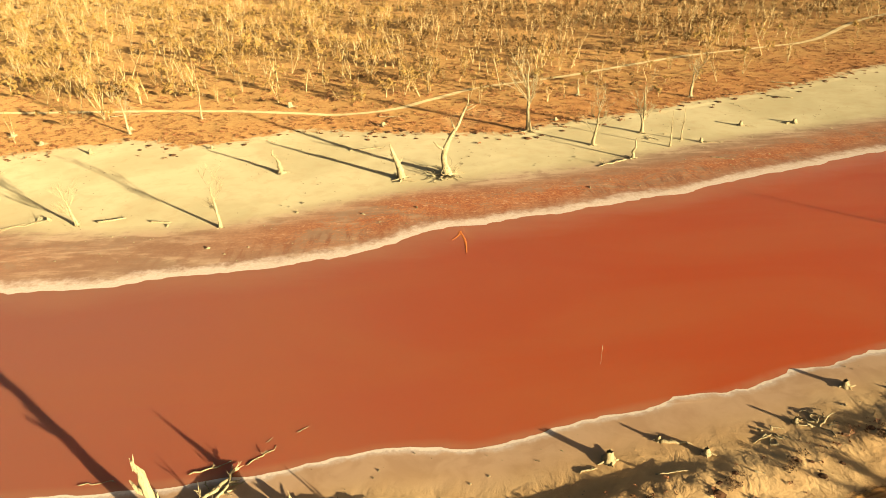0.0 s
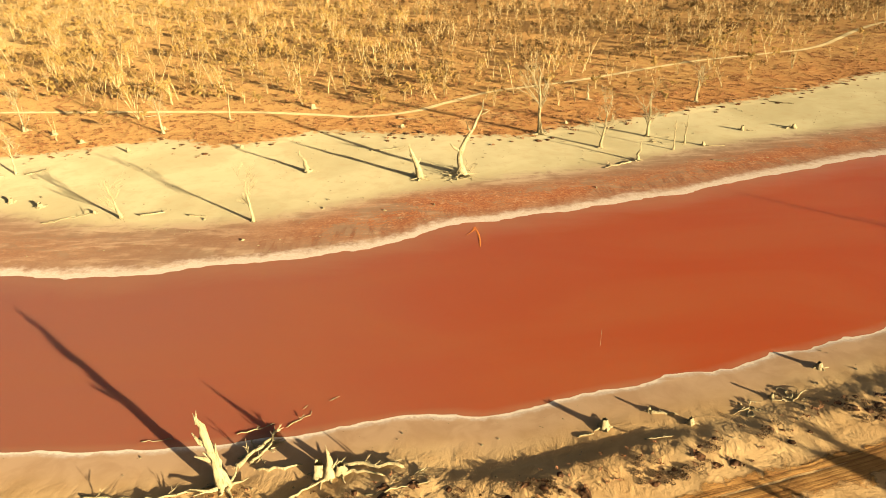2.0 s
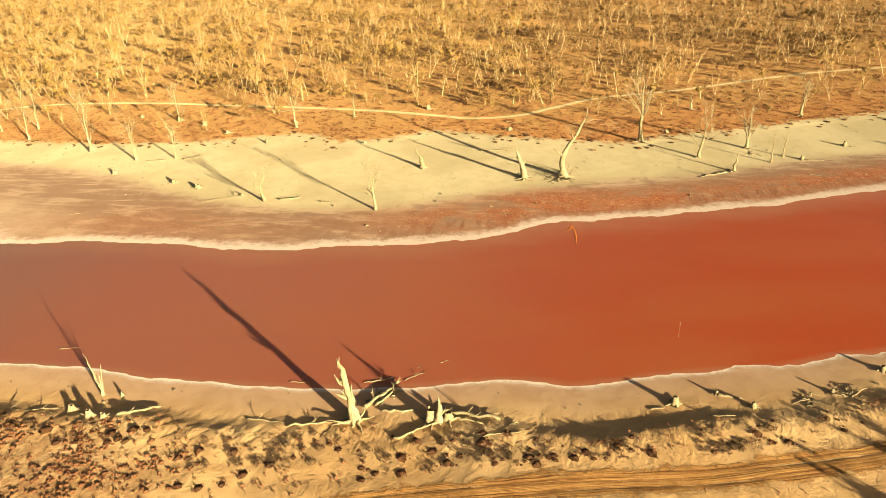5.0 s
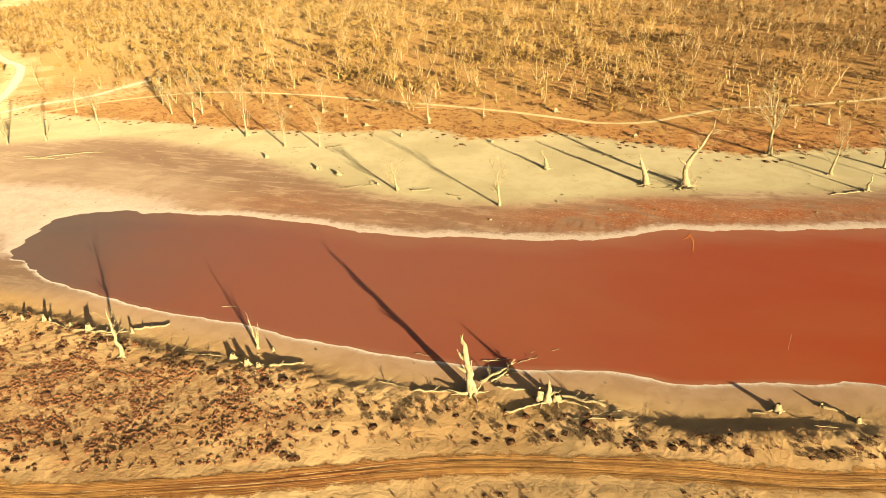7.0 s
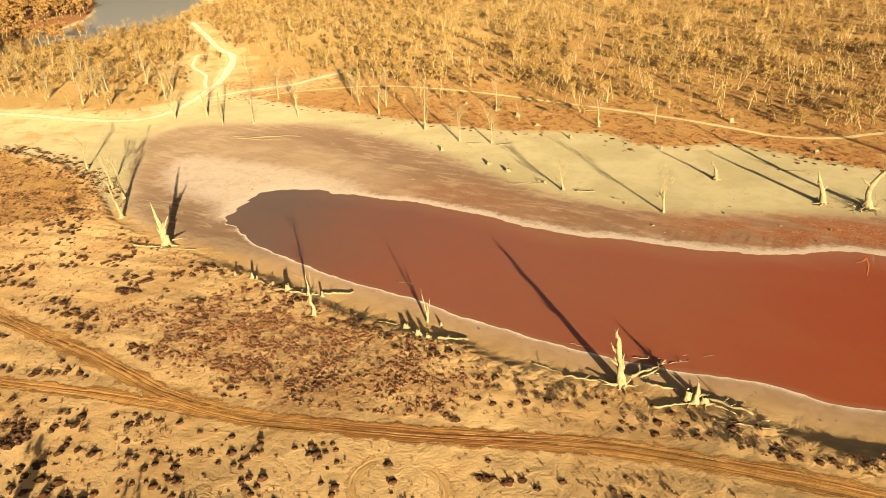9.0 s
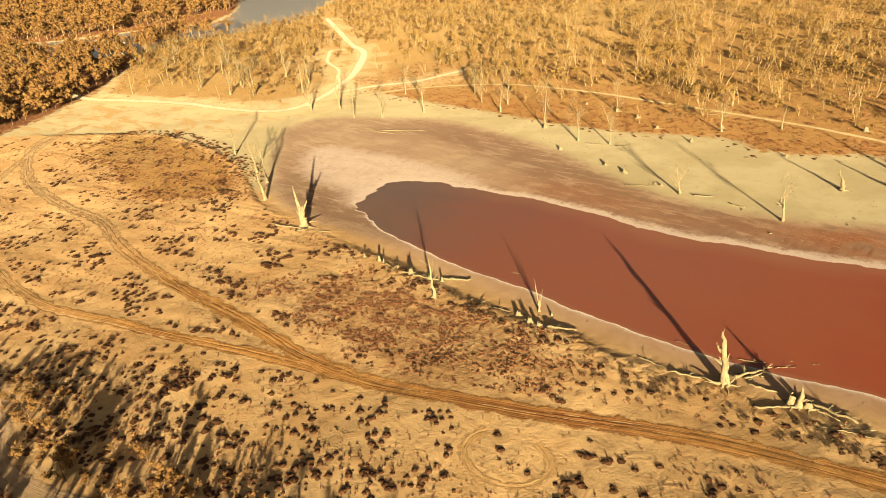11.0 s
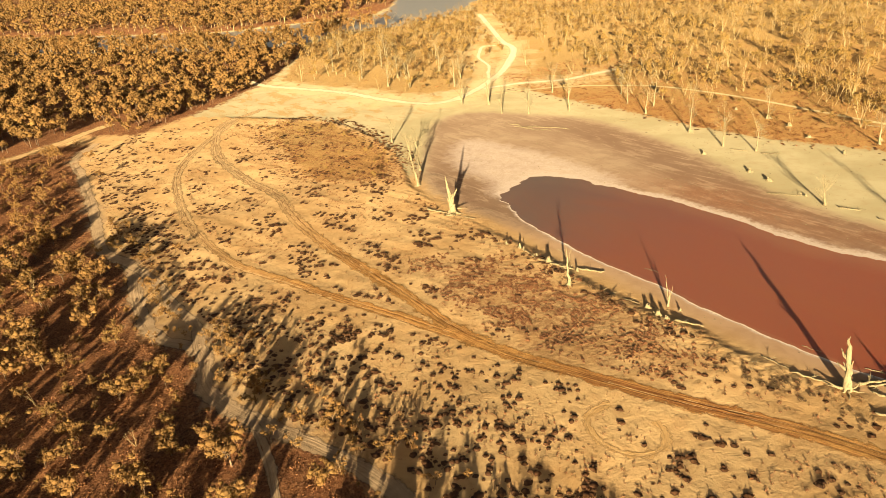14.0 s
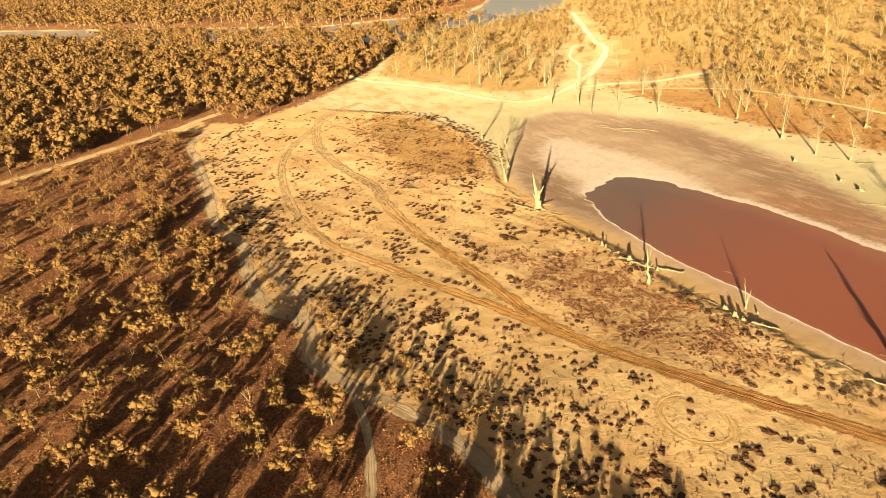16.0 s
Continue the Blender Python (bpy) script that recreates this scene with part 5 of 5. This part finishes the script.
# ---------------------------------------------------------------- living trees
def plant_all(name, kinds, places, label, category, group, leaf, bark=BARK):
    """Trees that stand near: one object each, with trunk and crown, over a few shared shapes."""
    made = []
    for wood, crown in kinds:
        root = thing(name, label, category, group)
        part("trunk", wood, bark, root)
        if crown.f:
            part("crown", crown, leaf, root)
        made.append(root)
    used = set()
    pick = np.random.default_rng(len(places) + 3)
    for x, y, z, turn, scale in places:
        i = int(pick.integers(len(made)))
        m = pose(x, y, z, 0, 0, math.degrees(turn)) @ Matrix.Diagonal((scale, scale, scale, 1))
        if i not in used:
            used.add(i)
            made[i].matrix_basis = m
        else:
            keep = made[i].scale.copy()
            made[i].scale = (1, 1, 1)
            copy_thing(made[i], m)
            made[i].scale = keep
    for i, root in enumerate(made):
        if i not in used:
            for o in list(root.children):
                bpy.data.objects.remove(o)
            bpy.data.objects.remove(root)


# the open gum forest this side of the lake
def in_forest(x, y, g):
    d = signed(forest_ring, x, y)
    chance = np.clip((-d + 14) / 16, 0.12, 1) * np.clip(0.5 + 0.6 * patchy(x, y, 45, 9), 0, 1)
    return (d < 7.0) & (away(TRACKS["long"][0], x, y)[0] > 9) & (g.uniform(0, 1, x.shape) < chance) & track_gap(x, y, 2.0)


def along_edge(x, y, g):
    d = signed(forest_ring, x, y)
    return (d > -3) & (d < 13) & (g.uniform(0, 1, x.shape) < np.exp(-((d - 2) / 7) ** 2) * (0.5 + 0.5 * patchy(x, y, 25, 27))) & track_gap(x, y, -1.2)


random.seed(31)
forest_kinds = [gum_tree(random.uniform(4.2, 8), random.randint(18, 22), 34, 0.28, 4, 4, 0.165, 0.6, 0.2) for _ in range(10)]
bush_kinds = [gum_tree(random.uniform(1.6, 2.8), 7, 26, 0.19, 3, 3, 0.2, 0.55) for _ in range(5)]
near_trees = np.vstack([scatter(1300, (-205, -100, -40, 4), in_forest, 41, 0.5, 1.15)[:255], scatter(160, (10, -40, 150, 40), in_forest, 44, 0.7, 1.25)[:28], scatter(150, (-86, -80, 10, -27), lambda x, y, g: in_forest(x, y, g) & ((x + 91) * 113 - (y + 93) * 75 > 300), 45, 0.8, 1.2)[:17], scatter(420, (-115, -190, 25, -62), lambda x, y, g: in_forest(x, y, g) & ((x + 91) * 113 - (y + 93) * 75 > 500), 48, 1.1, 1.7)[:64]])
edge_trees = np.array([(46, 28.5, 5.0, 0.8), (56, 33, 1.2, 0.75), (60.5, 35.5, 2.2, 0.7), (60, 26.5, 4.2, 0.95), (67, 29, 3.3, 1.0), (74, 31, 0.4, 0.9), (-21, -30.4, 1.1, 1.15), (-17.5, -30.2, 2.7, 1.05), (-13.7, -20.5, 4.0, 1.1), (-28.8, -35.6, 0.2, 1.1)])
near_trees = np.vstack([near_trees, np.column_stack([edge_trees[:, :2], height(edge_trees[:, 0], edge_trees[:, 1]), edge_trees[:, 2:]])])

plant_all("gum_tree", forest_kinds, near_trees, "living gum tree with a sunlit olive crown", "tree", "gum trees of the open forest", LEAVES, GREY_BARK)
plant_all("young_gum", bush_kinds, np.vstack([scatter(420, (-240, -104, 0, 0), in_forest, 42, 0.6, 1.3)[:130], scatter(2600, (-200, -60, -30, 10), along_edge, 47, 0.45, 1.35)[:220]]), "low bushy young gum on the forest floor", "shrub", "young gums of the open forest", LEAVES, GREY_BARK)
bare_kinds = [sapling(random.uniform(3, 5.5), 0, 0.3) for _ in range(4)]
plant_all("bare_sapling", bare_kinds, scatter(160, (-330, -150, 60, 0), in_forest, 43, 0.7, 1.3)[:70], "leafless grey sapling in the forest", "tree", "bare saplings of the open forest", LEAVES)


# the dense forest up to the river and the one beyond it
def in_dense(x, y, g):
    d = signed(dense_ring, x, y)
    return (d < -2) & (away(TRACKS["long"][0], x, y)[0] > 8) & (y > -112) & (g.uniform(0, 1, x.shape) < 0.55 + 0.5 * patchy(x, y, 40, 12))


def beyond_river(x, y, g):
    d = signed(river_ring, x, y)
    west = x < np.interp(y, (-300, -100, 29, 102, 156, 233, 342, 560), (-1150, -965, -792, -690, -618, -594, -626, -925))
    view = (np.degrees(np.arctan2(21 - x, y + 68)) < 97) & (np.hypot(x - 20, y + 60) < 1500)
    return (d > 3) & west & view & (g.uniform(0, 1, x.shape) < np.clip(1.35 - (-x - 600) / 900, 0.3, 1))


random.seed(34)
back_kinds = [gum_tree(random.uniform(4.5, 7.5), 9, 20, 0.4, 3, 3, 0.165, 0.55) for _ in range(5)]
places = scatter(900, (-315, -150, -205, 5), in_forest, 46, 0.5, 1.05)[:260]
strew("open_forest_trunks", [arrays(k[0]) for k in back_kinds], places, GREY_BARK, "grey trunks of the farther open forest", "trees")
strew("open_forest_crowns", [arrays(k[1]) for k in back_kinds], places, LEAVES, "sunlit olive crowns of the farther open forest", "foliage")
random.seed(32)
dense_kinds = [gum_tree(random.uniform(5.5, 9.5), 5, 11, 0.85, 3, 1, 0.25, 0.62) for _ in range(9)]
places = scatter(11500, (-960, -190, -262, 175), in_dense, 51, 0.6, 1.4)
strew("dense_forest_trunks", [arrays(k[0]) for k in dense_kinds], places, GREY_BARK, "brown trunks of the dense river forest", "trees")
strew("dense_forest_crowns", [arrays(k[1]) for k in dense_kinds], places, LEAVES, "olive brown crowns of the dense river forest", "foliage")
far_kinds = [gum_tree(random.uniform(11, 16), 4, 7, 1.6, 3, 1, 0.22, 0.6) for _ in range(7)]
places = scatter(10500, (-1900, -420, -560, 640), beyond_river, 52, 0.7, 1.2)
strew("far_forest_trunks", [arrays(k[0]) for k in far_kinds], places, BARK, "pale trunks of forest beyond the river", "trees")
strew("far_forest_crowns", [arrays(k[1]) for k in far_kinds], places, LEAVES, "golden crowns of forest beyond the river", "foliage")


# open woodland beyond the lake
def in_woodland(x, y, g):
    d = np.minimum(signed(scrub_ring, x, y), signed(river_side_ring, x, y) - np.where(x < -335, 5, 0))
    far = np.hypot(x, y + 20)
    chance = np.clip((-d - 14) / 38, 0.06, 1) * np.clip(0.3 + patchy(x, y, 55, 3), 0, 1) * np.clip(1.35 - far / 900, 0.3, 1)
    chance = np.where((x < -262) & (signed(river_side_ring, x, y) < -3), np.maximum(chance, 0.22 + 0.6 * np.clip((-x - 300) / 60, 0, 1) * np.clip((y - 125) / 40, 0, 1)), chance)
    chance = np.where((x < -330) & (y > 230), np.maximum(chance, 0.75), chance)
    reach = 640 + 280 * np.clip(np.degrees(np.arctan2(-x, y + 40)) / 60, 0, 1)
    view = (np.hypot(x, y + 40) < reach) & (np.degrees(np.arctan2(-x, y + 70)) < 72) & (np.degrees(np.arctan2(x, y)) < 36)
    return (d < -6) & view & (g.uniform(0, 1, x.shape) < chance) & track_gap(x, y, 3.2) & (signed(river_ring, x, y) > 2)


random.seed(11)
sapling_kinds = [sapling(random.uniform(4.5, 8.0), random.randint(15, 20), 0.95, 0.65, (1, 3)) for _ in range(10)]
bare_kinds = [sapling(random.uniform(5.0, 8.5), 6, 0.9, 0.0, (1, 3)) for _ in range(4)]
gum_kinds = [gum_tree(random.uniform(2.4, 5.4), 4, 11, 0.48, 3, 2, 0.22, 0.5) for _ in range(7)]
every = sapling_kinds + bare_kinds + gum_kinds
places = scatter(18500, (-560, 100, 420, 760), in_woodland, 21, 0.75, 1.9)
close = np.argsort(away(scrub_line, places[:, 0], places[:, 1])[0])
plant_all("sapling", every, places[close[:280]], "young gum with pale stems and thin yellow foliage", "tree", "saplings of the far woodland", THIN_LEAVES)
rest = places[close[280:]]
# eastern crowns are olive, and darkened for the dimmer light on that side
dusky = rest[:, 0] + 70 * (patchy(rest[:, 0], rest[:, 1], 50, 61) - 0.5) > -25
strew("woodland_crowns", [arrays(k[1]) for k in every], rest[~dusky], THIN_LEAVES, "sparse sunlit yellow crowns of open gum woodland", "foliage")
strew("olive_woodland_crowns", [arrays(k[1]) for k in every], rest[dusky], SHADED_OLIVE_LEAVES, "olive crowns of gum woodland, coloured darker for its dimmer side", "foliage")
strew("woodland_stems", [arrays(k[0]) for k in every], rest[~dusky], BARK, "thin pale stems of open gum woodland", "trees")
strew("olive_woodland_stems", [arrays(k[0]) for k in every], rest[dusky], BARK, "thin pale stems under olive gum crowns", "trees")


# rounded bushes filling the woodland, in clumps
def in_thicket(x, y, g):
    return in_woodland(x, y, g) & (g.uniform(0, 1, x.shape) < np.clip(patchy(x, y * 1.6, 60, 23) * 2.0 - 0.35 + np.where(x < -262, 0.5, 0.0), 0.05, 1))


random.seed(12)
thicket_kinds = [gum_tree(random.uniform(2.4, 5.0), 3, 13, 0.55, 3, 2, 0.25, 0.5)[1] for _ in range(8)]
places = scatter(18000, (-560, 130, 420, 700), in_thicket, 24, 0.6, 1.5)
# the darker colour also stands in for shadow between the bushes
dusky = (places[:, 0] + 70 * (patchy(places[:, 0], places[:, 1], 50, 61) - 0.5) > -45) | (places[:, 0] < -285) | (patchy(places[:, 0], places[:, 1], 16, 62) > 0.56)
strew("woodland_bushes", [arrays(k) for k in thicket_kinds], places[~dusky], THIN_LEAVES, "rounded golden bushes crowding the open woodland", "shrubs")
strew("olive_woodland_bushes", [arrays(k) for k in thicket_kinds], places[dusky], SHADED_OLIVE_LEAVES, "rounded olive bushes, coloured dark for shade, crowding the open woodland", "shrubs")


# ---------------------------------------------------------------- low growth
def cushion(wide, tall, leaves, size):
    g = Geo()
    for k in range(leaves):
        w, q = random.uniform(0, 6.28), math.sqrt(random.uniform(0, 1))
        g.leaf((math.cos(w) * wide * q, math.sin(w) * wide * q, tall * random.uniform(0.15, 1) * (1 - 0.6 * q * q)), size * random.uniform(0.7, 1.3))
    return g


def low_bush(wide, tall, fuzz, size):
    """A cheap rounded shrub: one bumpy skin with a few loose sprigs."""
    g = Geo()
    for q, h in ((1.0, -0.05), (0.55, 0.6)):
        for k in range(6):
            w = 6.283 * (k + h * 0.6) / 6
            r = wide * q * random.uniform(0.6, 1.2)
            g.v.append(Vector((math.cos(w) * r, math.sin(w) * r, tall * h * random.uniform(0.7, 1.25))))
    g.v.append(Vector((random.gauss(0, 0.1 * wide), random.gauss(0, 0.1 * wide), tall * random.uniform(0.9, 1.3))))
    for k in range(6):
        j = (k + 1) % 6
        g.f += [(k, j, j + 6), (k, j + 6, k + 6), (k + 6, j + 6, 12)]
    for k in range(fuzz):
        w, q = random.uniform(0, 6.28), random.uniform(0.4, 1.15)
        g.leaf((math.cos(w) * wide * q, math.sin(w) * wide * q, tall * random.uniform(0.3, 1.1)), size)
    return g


def set_out(name, shapes, places, label, category, group):
    """Small plants that stand apart: one object each over shared shapes."""
    for i, (x, y, z, turn, scale) in enumerate(places):
        ob = tagged(new(name, shapes[i % len(shapes)]), label, category, group)
        ob.matrix_basis = pose(x, y, z, 0, 0, math.degrees(turn)) @ Matrix.Diagonal((scale, scale, scale, 1))


def on_plain(x, y, g):
    d, b = signed(forest_ring, x, y), away(bank_line, x, y)[0]
    ok = inside(plain_ring, x, y) & (d > 0) & track_gap(x, y, 0.4) & (b > 1.0)
    edge = np.exp(-(d / 19) ** 2) * 1.15 + np.exp(-((b - 4) / 3) ** 2) * (x > -45) * 0.25 + 0.35 * np.exp(-((y + 10) / 15) ** 2) * (x > -110)
    chance = np.clip(patchy(x, y, 14, 17) * 1.6 - 0.62, 0, 1) * np.where((y > 22) & (x > -60), 0.35, 0.8) + edge * patchy(x, y, 7, 18)
    chance = chance * np.where(signed(CARPET, x, y) < -2, 0.2, 1.0)
    return ok & (g.uniform(0, 1, x.shape) < chance * np.clip(1.2 - (-x - 120) / 220, 0.3, 1))


random.seed(61)
bush_shapes = [low_bush(random.uniform(0.36, 0.62), random.uniform(0.1, 0.16), 7, 0.18) for _ in range(8)]
places = scatter(24000, (-300, -35, 100, 70), on_plain, 71, 0.5, 2.0)
near = np.argsort(np.hypot(places[:, 0] + 62, places[:, 1] - 3))


def bush_body(wide, tall):
    """A rounded shrub of one closed skin drawn out into many fine sprigs."""
    g = Geo()
    n = 10
    for i in range(5):
        q = i / 4.4
        for k in range(n):
            w = 6.283 * (k + 0.5 * (i % 2)) / n
            r = wide * (1 - q * 0.96) ** 0.7 * random.uniform(0.6, 1.0)
            g.v.append(Vector((math.cos(w) * r, math.sin(w) * r, -0.05 + 1.05 * tall * q * random.uniform(0.8, 1.15))))
    for i in range(4):
        for k in range(n):
            a, b = i * n + k, i * n + (k + 1) % n
            ring = (a, b, b + n, a + n)
            c = sum((g.v[m] for m in ring), Vector()) / 4
            out = Vector((c.x + random.gauss(0, 0.3) * wide, c.y + random.gauss(0, 0.3) * wide, c.z + 0.06 * wide)).normalized() * wide * random.choice((0.05, 0.1, 0.16, 0.26)) * random.uniform(0.7, 1.3)
            g.v.append(c + out)
            g.f += [(ring[m], ring[(m + 1) % 4], len(g.v) - 1) for m in range(4)]
    g.f.append(tuple(range(4 * n, 5 * n)))
    return g


shapes = [bush_body(random.uniform(0.38, 0.62), random.uniform(0.1, 0.16)).mesh("saltbush", SHRUB) for _ in range(8)]
set_out("saltbush", shapes, places[near[:290]], "dark rounded saltbush on bare sand", "shrub", "saltbushes on the sand plain")
strew("saltbush_scrub", [arrays(g) for g in bush_shapes], places[near[290:]], SHRUB, "scattered dark saltbushes on bare sand", "shrubs")

mat_shapes = [low_bush(random.uniform(0.32, 0.58), random.uniform(0.12, 0.19), 5, 0.18) for _ in range(6)]
places = scatter(10500, (-125, 8, -30, 46), lambda x, y, g: track_gap(x, y, 0.5) & inside(plain_ring, x, y) & (g.uniform(0, 1, x.shape) < np.clip((5 - signed(CARPET, x, y)) / 11, 0, 1) * (0.12 + np.clip(patchy(x, y, 9, 5) * 2.0 - 0.6, 0, 1))), 72, 0.4, 1.1)
near = np.argsort(np.hypot(places[:, 0] + 60, places[:, 1] - 22))
round_shapes = [bush_body(random.uniform(0.34, 0.54), random.uniform(0.12, 0.19)).mesh("samphire", RED_SHRUB) for _ in range(6)]
set_out("samphire", round_shapes, places[near[:290]], "rusty samphire cushion on pale sand", "shrub", "samphire cushions beside the track")
places = places[near[290:]]
strew("samphire_carpet", [arrays(g) for g in mat_shapes], places, RED_SHRUB, "rusty samphire cushions carpeting the sand", "shrubs")
places = scatter(5200, (-275, 22, -165, 80), lambda x, y, g: (g.uniform(0, 1, x.shape) < np.clip((7 - signed(knoll_ring, x, y)) / 12, 0, 1) * (0.15 + patchy(x, y, 14, 6))), 73, 0.5, 1.4)
strew("knoll_scrub", [arrays(g) for g in mat_shapes], places[::2], RED_SHRUB, "rusty low scrub covering the sandy knoll", "shrubs")
strew("knoll_grass", [arrays(g) for g in mat_shapes], places[1::2], STRAW, "dry golden tussocks on the sandy knoll", "grass")


def on_scrub(x, y, g):
    d = signed(scrub_ring, x, y)
    chance = np.where(d > 0, 0.35 * np.exp(-d / 3.0), np.clip(1.0 + d / 130, 0.15, 1))
    return (d < 9) & (g.uniform(0, 1, x.shape) < chance * (0.3 + 0.7 * patchy(x, y, 12, 8))) & track_gap(x, y, 0.2)


tuft_shapes = [cushion(random.uniform(0.3, 0.6), random.uniform(0.22, 0.36), 8, 0.3) for _ in range(6)]
places = scatter(48000, (-260, 155, 260, 330), on_scrub, 74, 0.6, 1.4)
strew("scrub_tufts", [arrays(g) for g in tuft_shapes], places, TUFT, "rusty tufts covering the far scrubland", "shrubs")
litter_shapes = [cushion(random.uniform(0.25, 0.7), random.uniform(0.16, 0.4), 5, 0.26) for _ in range(6)]
places = scatter(42000, (-320, -110, 0, 30), lambda x, y, g: (signed(forest_ring, x, y) < 2) & track_gap(x, y, 0.2) & (g.uniform(0, 1, x.shape) < 0.35 + 0.6 * patchy(x, y, 12, 4)), 75, 0.5, 1.4)
strew("forest_litter", [arrays(g) for g in litter_shapes], places, TUFT, "rusty litter and low tufts under gums", "litter")
places = scatter(3500, (-480, 95, -245, 330), lambda x, y, g: (signed(river_side_ring, x, y) < 3) & track_gap(x, y, 0.3) & (g.uniform(0, 1, x.shape) < patchy(x, y, 25, 2)), 76, 0.8, 2.2)
strew("riverside_scrub", [arrays(g) for g in tuft_shapes], places, STRAW, "dry golden scrub beside the white road", "shrubs")

# tall gums along the near river bank
random.seed(33)
bank_kinds = [gum_tree(random.uniform(12, 17), 18, 16, 0.8, 4, 5, 0.12, 0.55) for _ in range(4)]
places = scatter(2600, (-700, -20, -430, 250), lambda x, y, g: (signed(river_ring, x, y) > 2) & (signed(river_ring, x, y) < 22) & (signed(far_ring, x, y) > 0) & (np.hypot(x + 510, y - 160) > 22) & (g.uniform(0, 1, x.shape) < np.where((x > -640) & (y < 200), 0.9, 0.4)), 77, 0.8, 1.35)
plant_all("river_gum", bank_kinds, places[:200], "tall spreading gum on the river bank", "tree", "tall gums of the river bank", LEAVES, BARK)

# dark shade-loving shrubs along the near bank, mats on the far beach and fine tufts on the plain
places = scatter(13000, (-110, 30, 80, 75), lambda x, y, g: inside(plain_ring, x, y) & (away(bank_line, x, y)[0] < np.where(x > -45, 7.5, 4.5)) & (away(bank_line, x, y)[0] > np.where(x > -45, 1.5, 0.3)) & track_gap(x, y, 0.3) & (g.uniform(0, 1, x.shape) < np.where(x > -45, np.clip((x + 45) / 50, 0.45, 1), 0.75 * np.exp(-((x + 72) / 14) ** 2) + 0.12) * np.clip(patchy(x, y, 9, 14) * 2.2 - 0.75, 0, 1)), 78, 0.4, 1.1)
fuzzy = [cushion(random.uniform(0.45, 0.8), random.uniform(0.3, 0.5), 46, 0.2).mesh("bank_shrub", GREY_SHRUB) for _ in range(6)]
set_out("bank_shrub", fuzzy, places[:290], "dark fuzzy shrub on the eroded bank", "shrub", "shrubs along the near bank")
places = places[290:]
strew("bank_scrub", [arrays(g) for g in bush_shapes], places, SHRUB, "dark low scrub along the eroded bank", "shrubs")
flat_shapes = [cushion(random.uniform(0.7, 1.2), 0.22, 34, 0.3) for _ in range(4)]
places = scatter(9000, (-240, 155, 230, 300), lambda x, y, g: (np.abs(signed(scrub_ring, x, y) - 2.0) < 5) & (g.uniform(0, 1, x.shape) < np.where(x > -10, 0.5, 0.3)), 79, 0.5, 1.3)
flat = [bush_body(random.uniform(0.7, 1.2), 0.2).mesh("beach_mat", SHRUB) for _ in range(4)]
order = np.argsort(-places[:, 0])
set_out("beach_mat", flat, places[order[:280]], "dark creeping mat on the pale beach", "shrub", "creeping mats on the far beach")
places = places[order[280:]]
strew("beach_mats", [arrays(g) for g in flat_shapes], places, SHRUB, "dark creeping mats at the beach's edge", "shrubs")
# dark scrub on the knoll's edge, also put there as its scarp's shadow
places = scatter(1500, (-290, 60, -160, 100), lambda x, y, g: (np.abs(signed(knoll_ring, x, y) - 1.0) < 3.5) & (y > 58) & (g.uniform(0, 1, x.shape) < 0.75), 82, 0.9, 2.2)
strew("knoll_edge_scrub", [arrays(g) for g in bush_shapes], places, SHRUB, "dark scrub and stand-in scarp shadow along the knoll's edge", "shrubs")
speck_shapes = [cushion(0.22, 0.16, 4, 0.2) for _ in range(5)]
places = scatter(26000, (-280, -30, 60, 62), lambda x, y, g: inside(plain_ring, x, y) & (signed(forest_ring, x, y) > 0) & (g.uniform(0, 1, x.shape) < 0.15 + np.clip(patchy(x, y, 20, 15) * 1.4 - 0.4, 0, 1)) & track_gap(x, y, 0.2), 80, 0.5, 1.5)
strew("plain_tufts", [arrays(g) for g in speck_shapes], places, RED_SHRUB, "small dry tufts dotted over the sand", "grass")
places = scatter(90, (-275, 22, -165, 80), lambda x, y, g: signed(knoll_ring, x, y) < -2, 81, 0.35, 0.8)
strew("knoll_thicket", [arrays(k[1]) for k in gum_kinds], places, THIN_LEAVES, "thin golden thicket on the sandy knoll", "shrubs")


def chip(size):
    """A sharp-edged scrap of bark or salt-caked clod."""
    g = Geo()
    for k in range(6):
        w = 1.047 * k
        g.v.append(Vector((math.cos(w) * size * random.uniform(0.6, 1.5), math.sin(w) * size * random.uniform(0.4, 0.9), -0.03)))
    g.v.append(Vector((0, 0, size * random.uniform(0.4, 0.8))))
    g.f += [(k, (k + 1) % 6, 6) for k in range(6)]
    return g


random.seed(91)
chips = [arrays(chip(random.uniform(0.12, 0.3))) for _ in range(6)]
places = scatter(5200, (-235, 60, 130, 215), lambda x, y, g: (to_lake(x, y) > 2.5) & (signed(scrub_ring, x, y) > 0) & (away(far_shore, x, y)[0] < 75) & (g.uniform(0, 1, x.shape) < np.clip(patchy(x, y, 22, 16) * 1.6 - 0.5, 0.04, 1)), 92, 0.5, 1.8)
strew("beach_litter", chips, places, DEAD_WOOD, "bleached bark chips dotted over the far beach", "litter")
places = scatter(2200, (-130, 30, 80, 75), lambda x, y, g: (to_lake(x, y) > 0.8) & (away(near_shore, x, y)[0] < 13) & (g.uniform(0, 1, x.shape) < np.clip(patchy(x, y, 12, 19) * 1.6 - 0.5, 0.05, 1)), 93, 0.3, 1.1)
strew("shore_litter", chips, places, DEAD_WOOD, "bleached bark chips along the near shore", "litter")
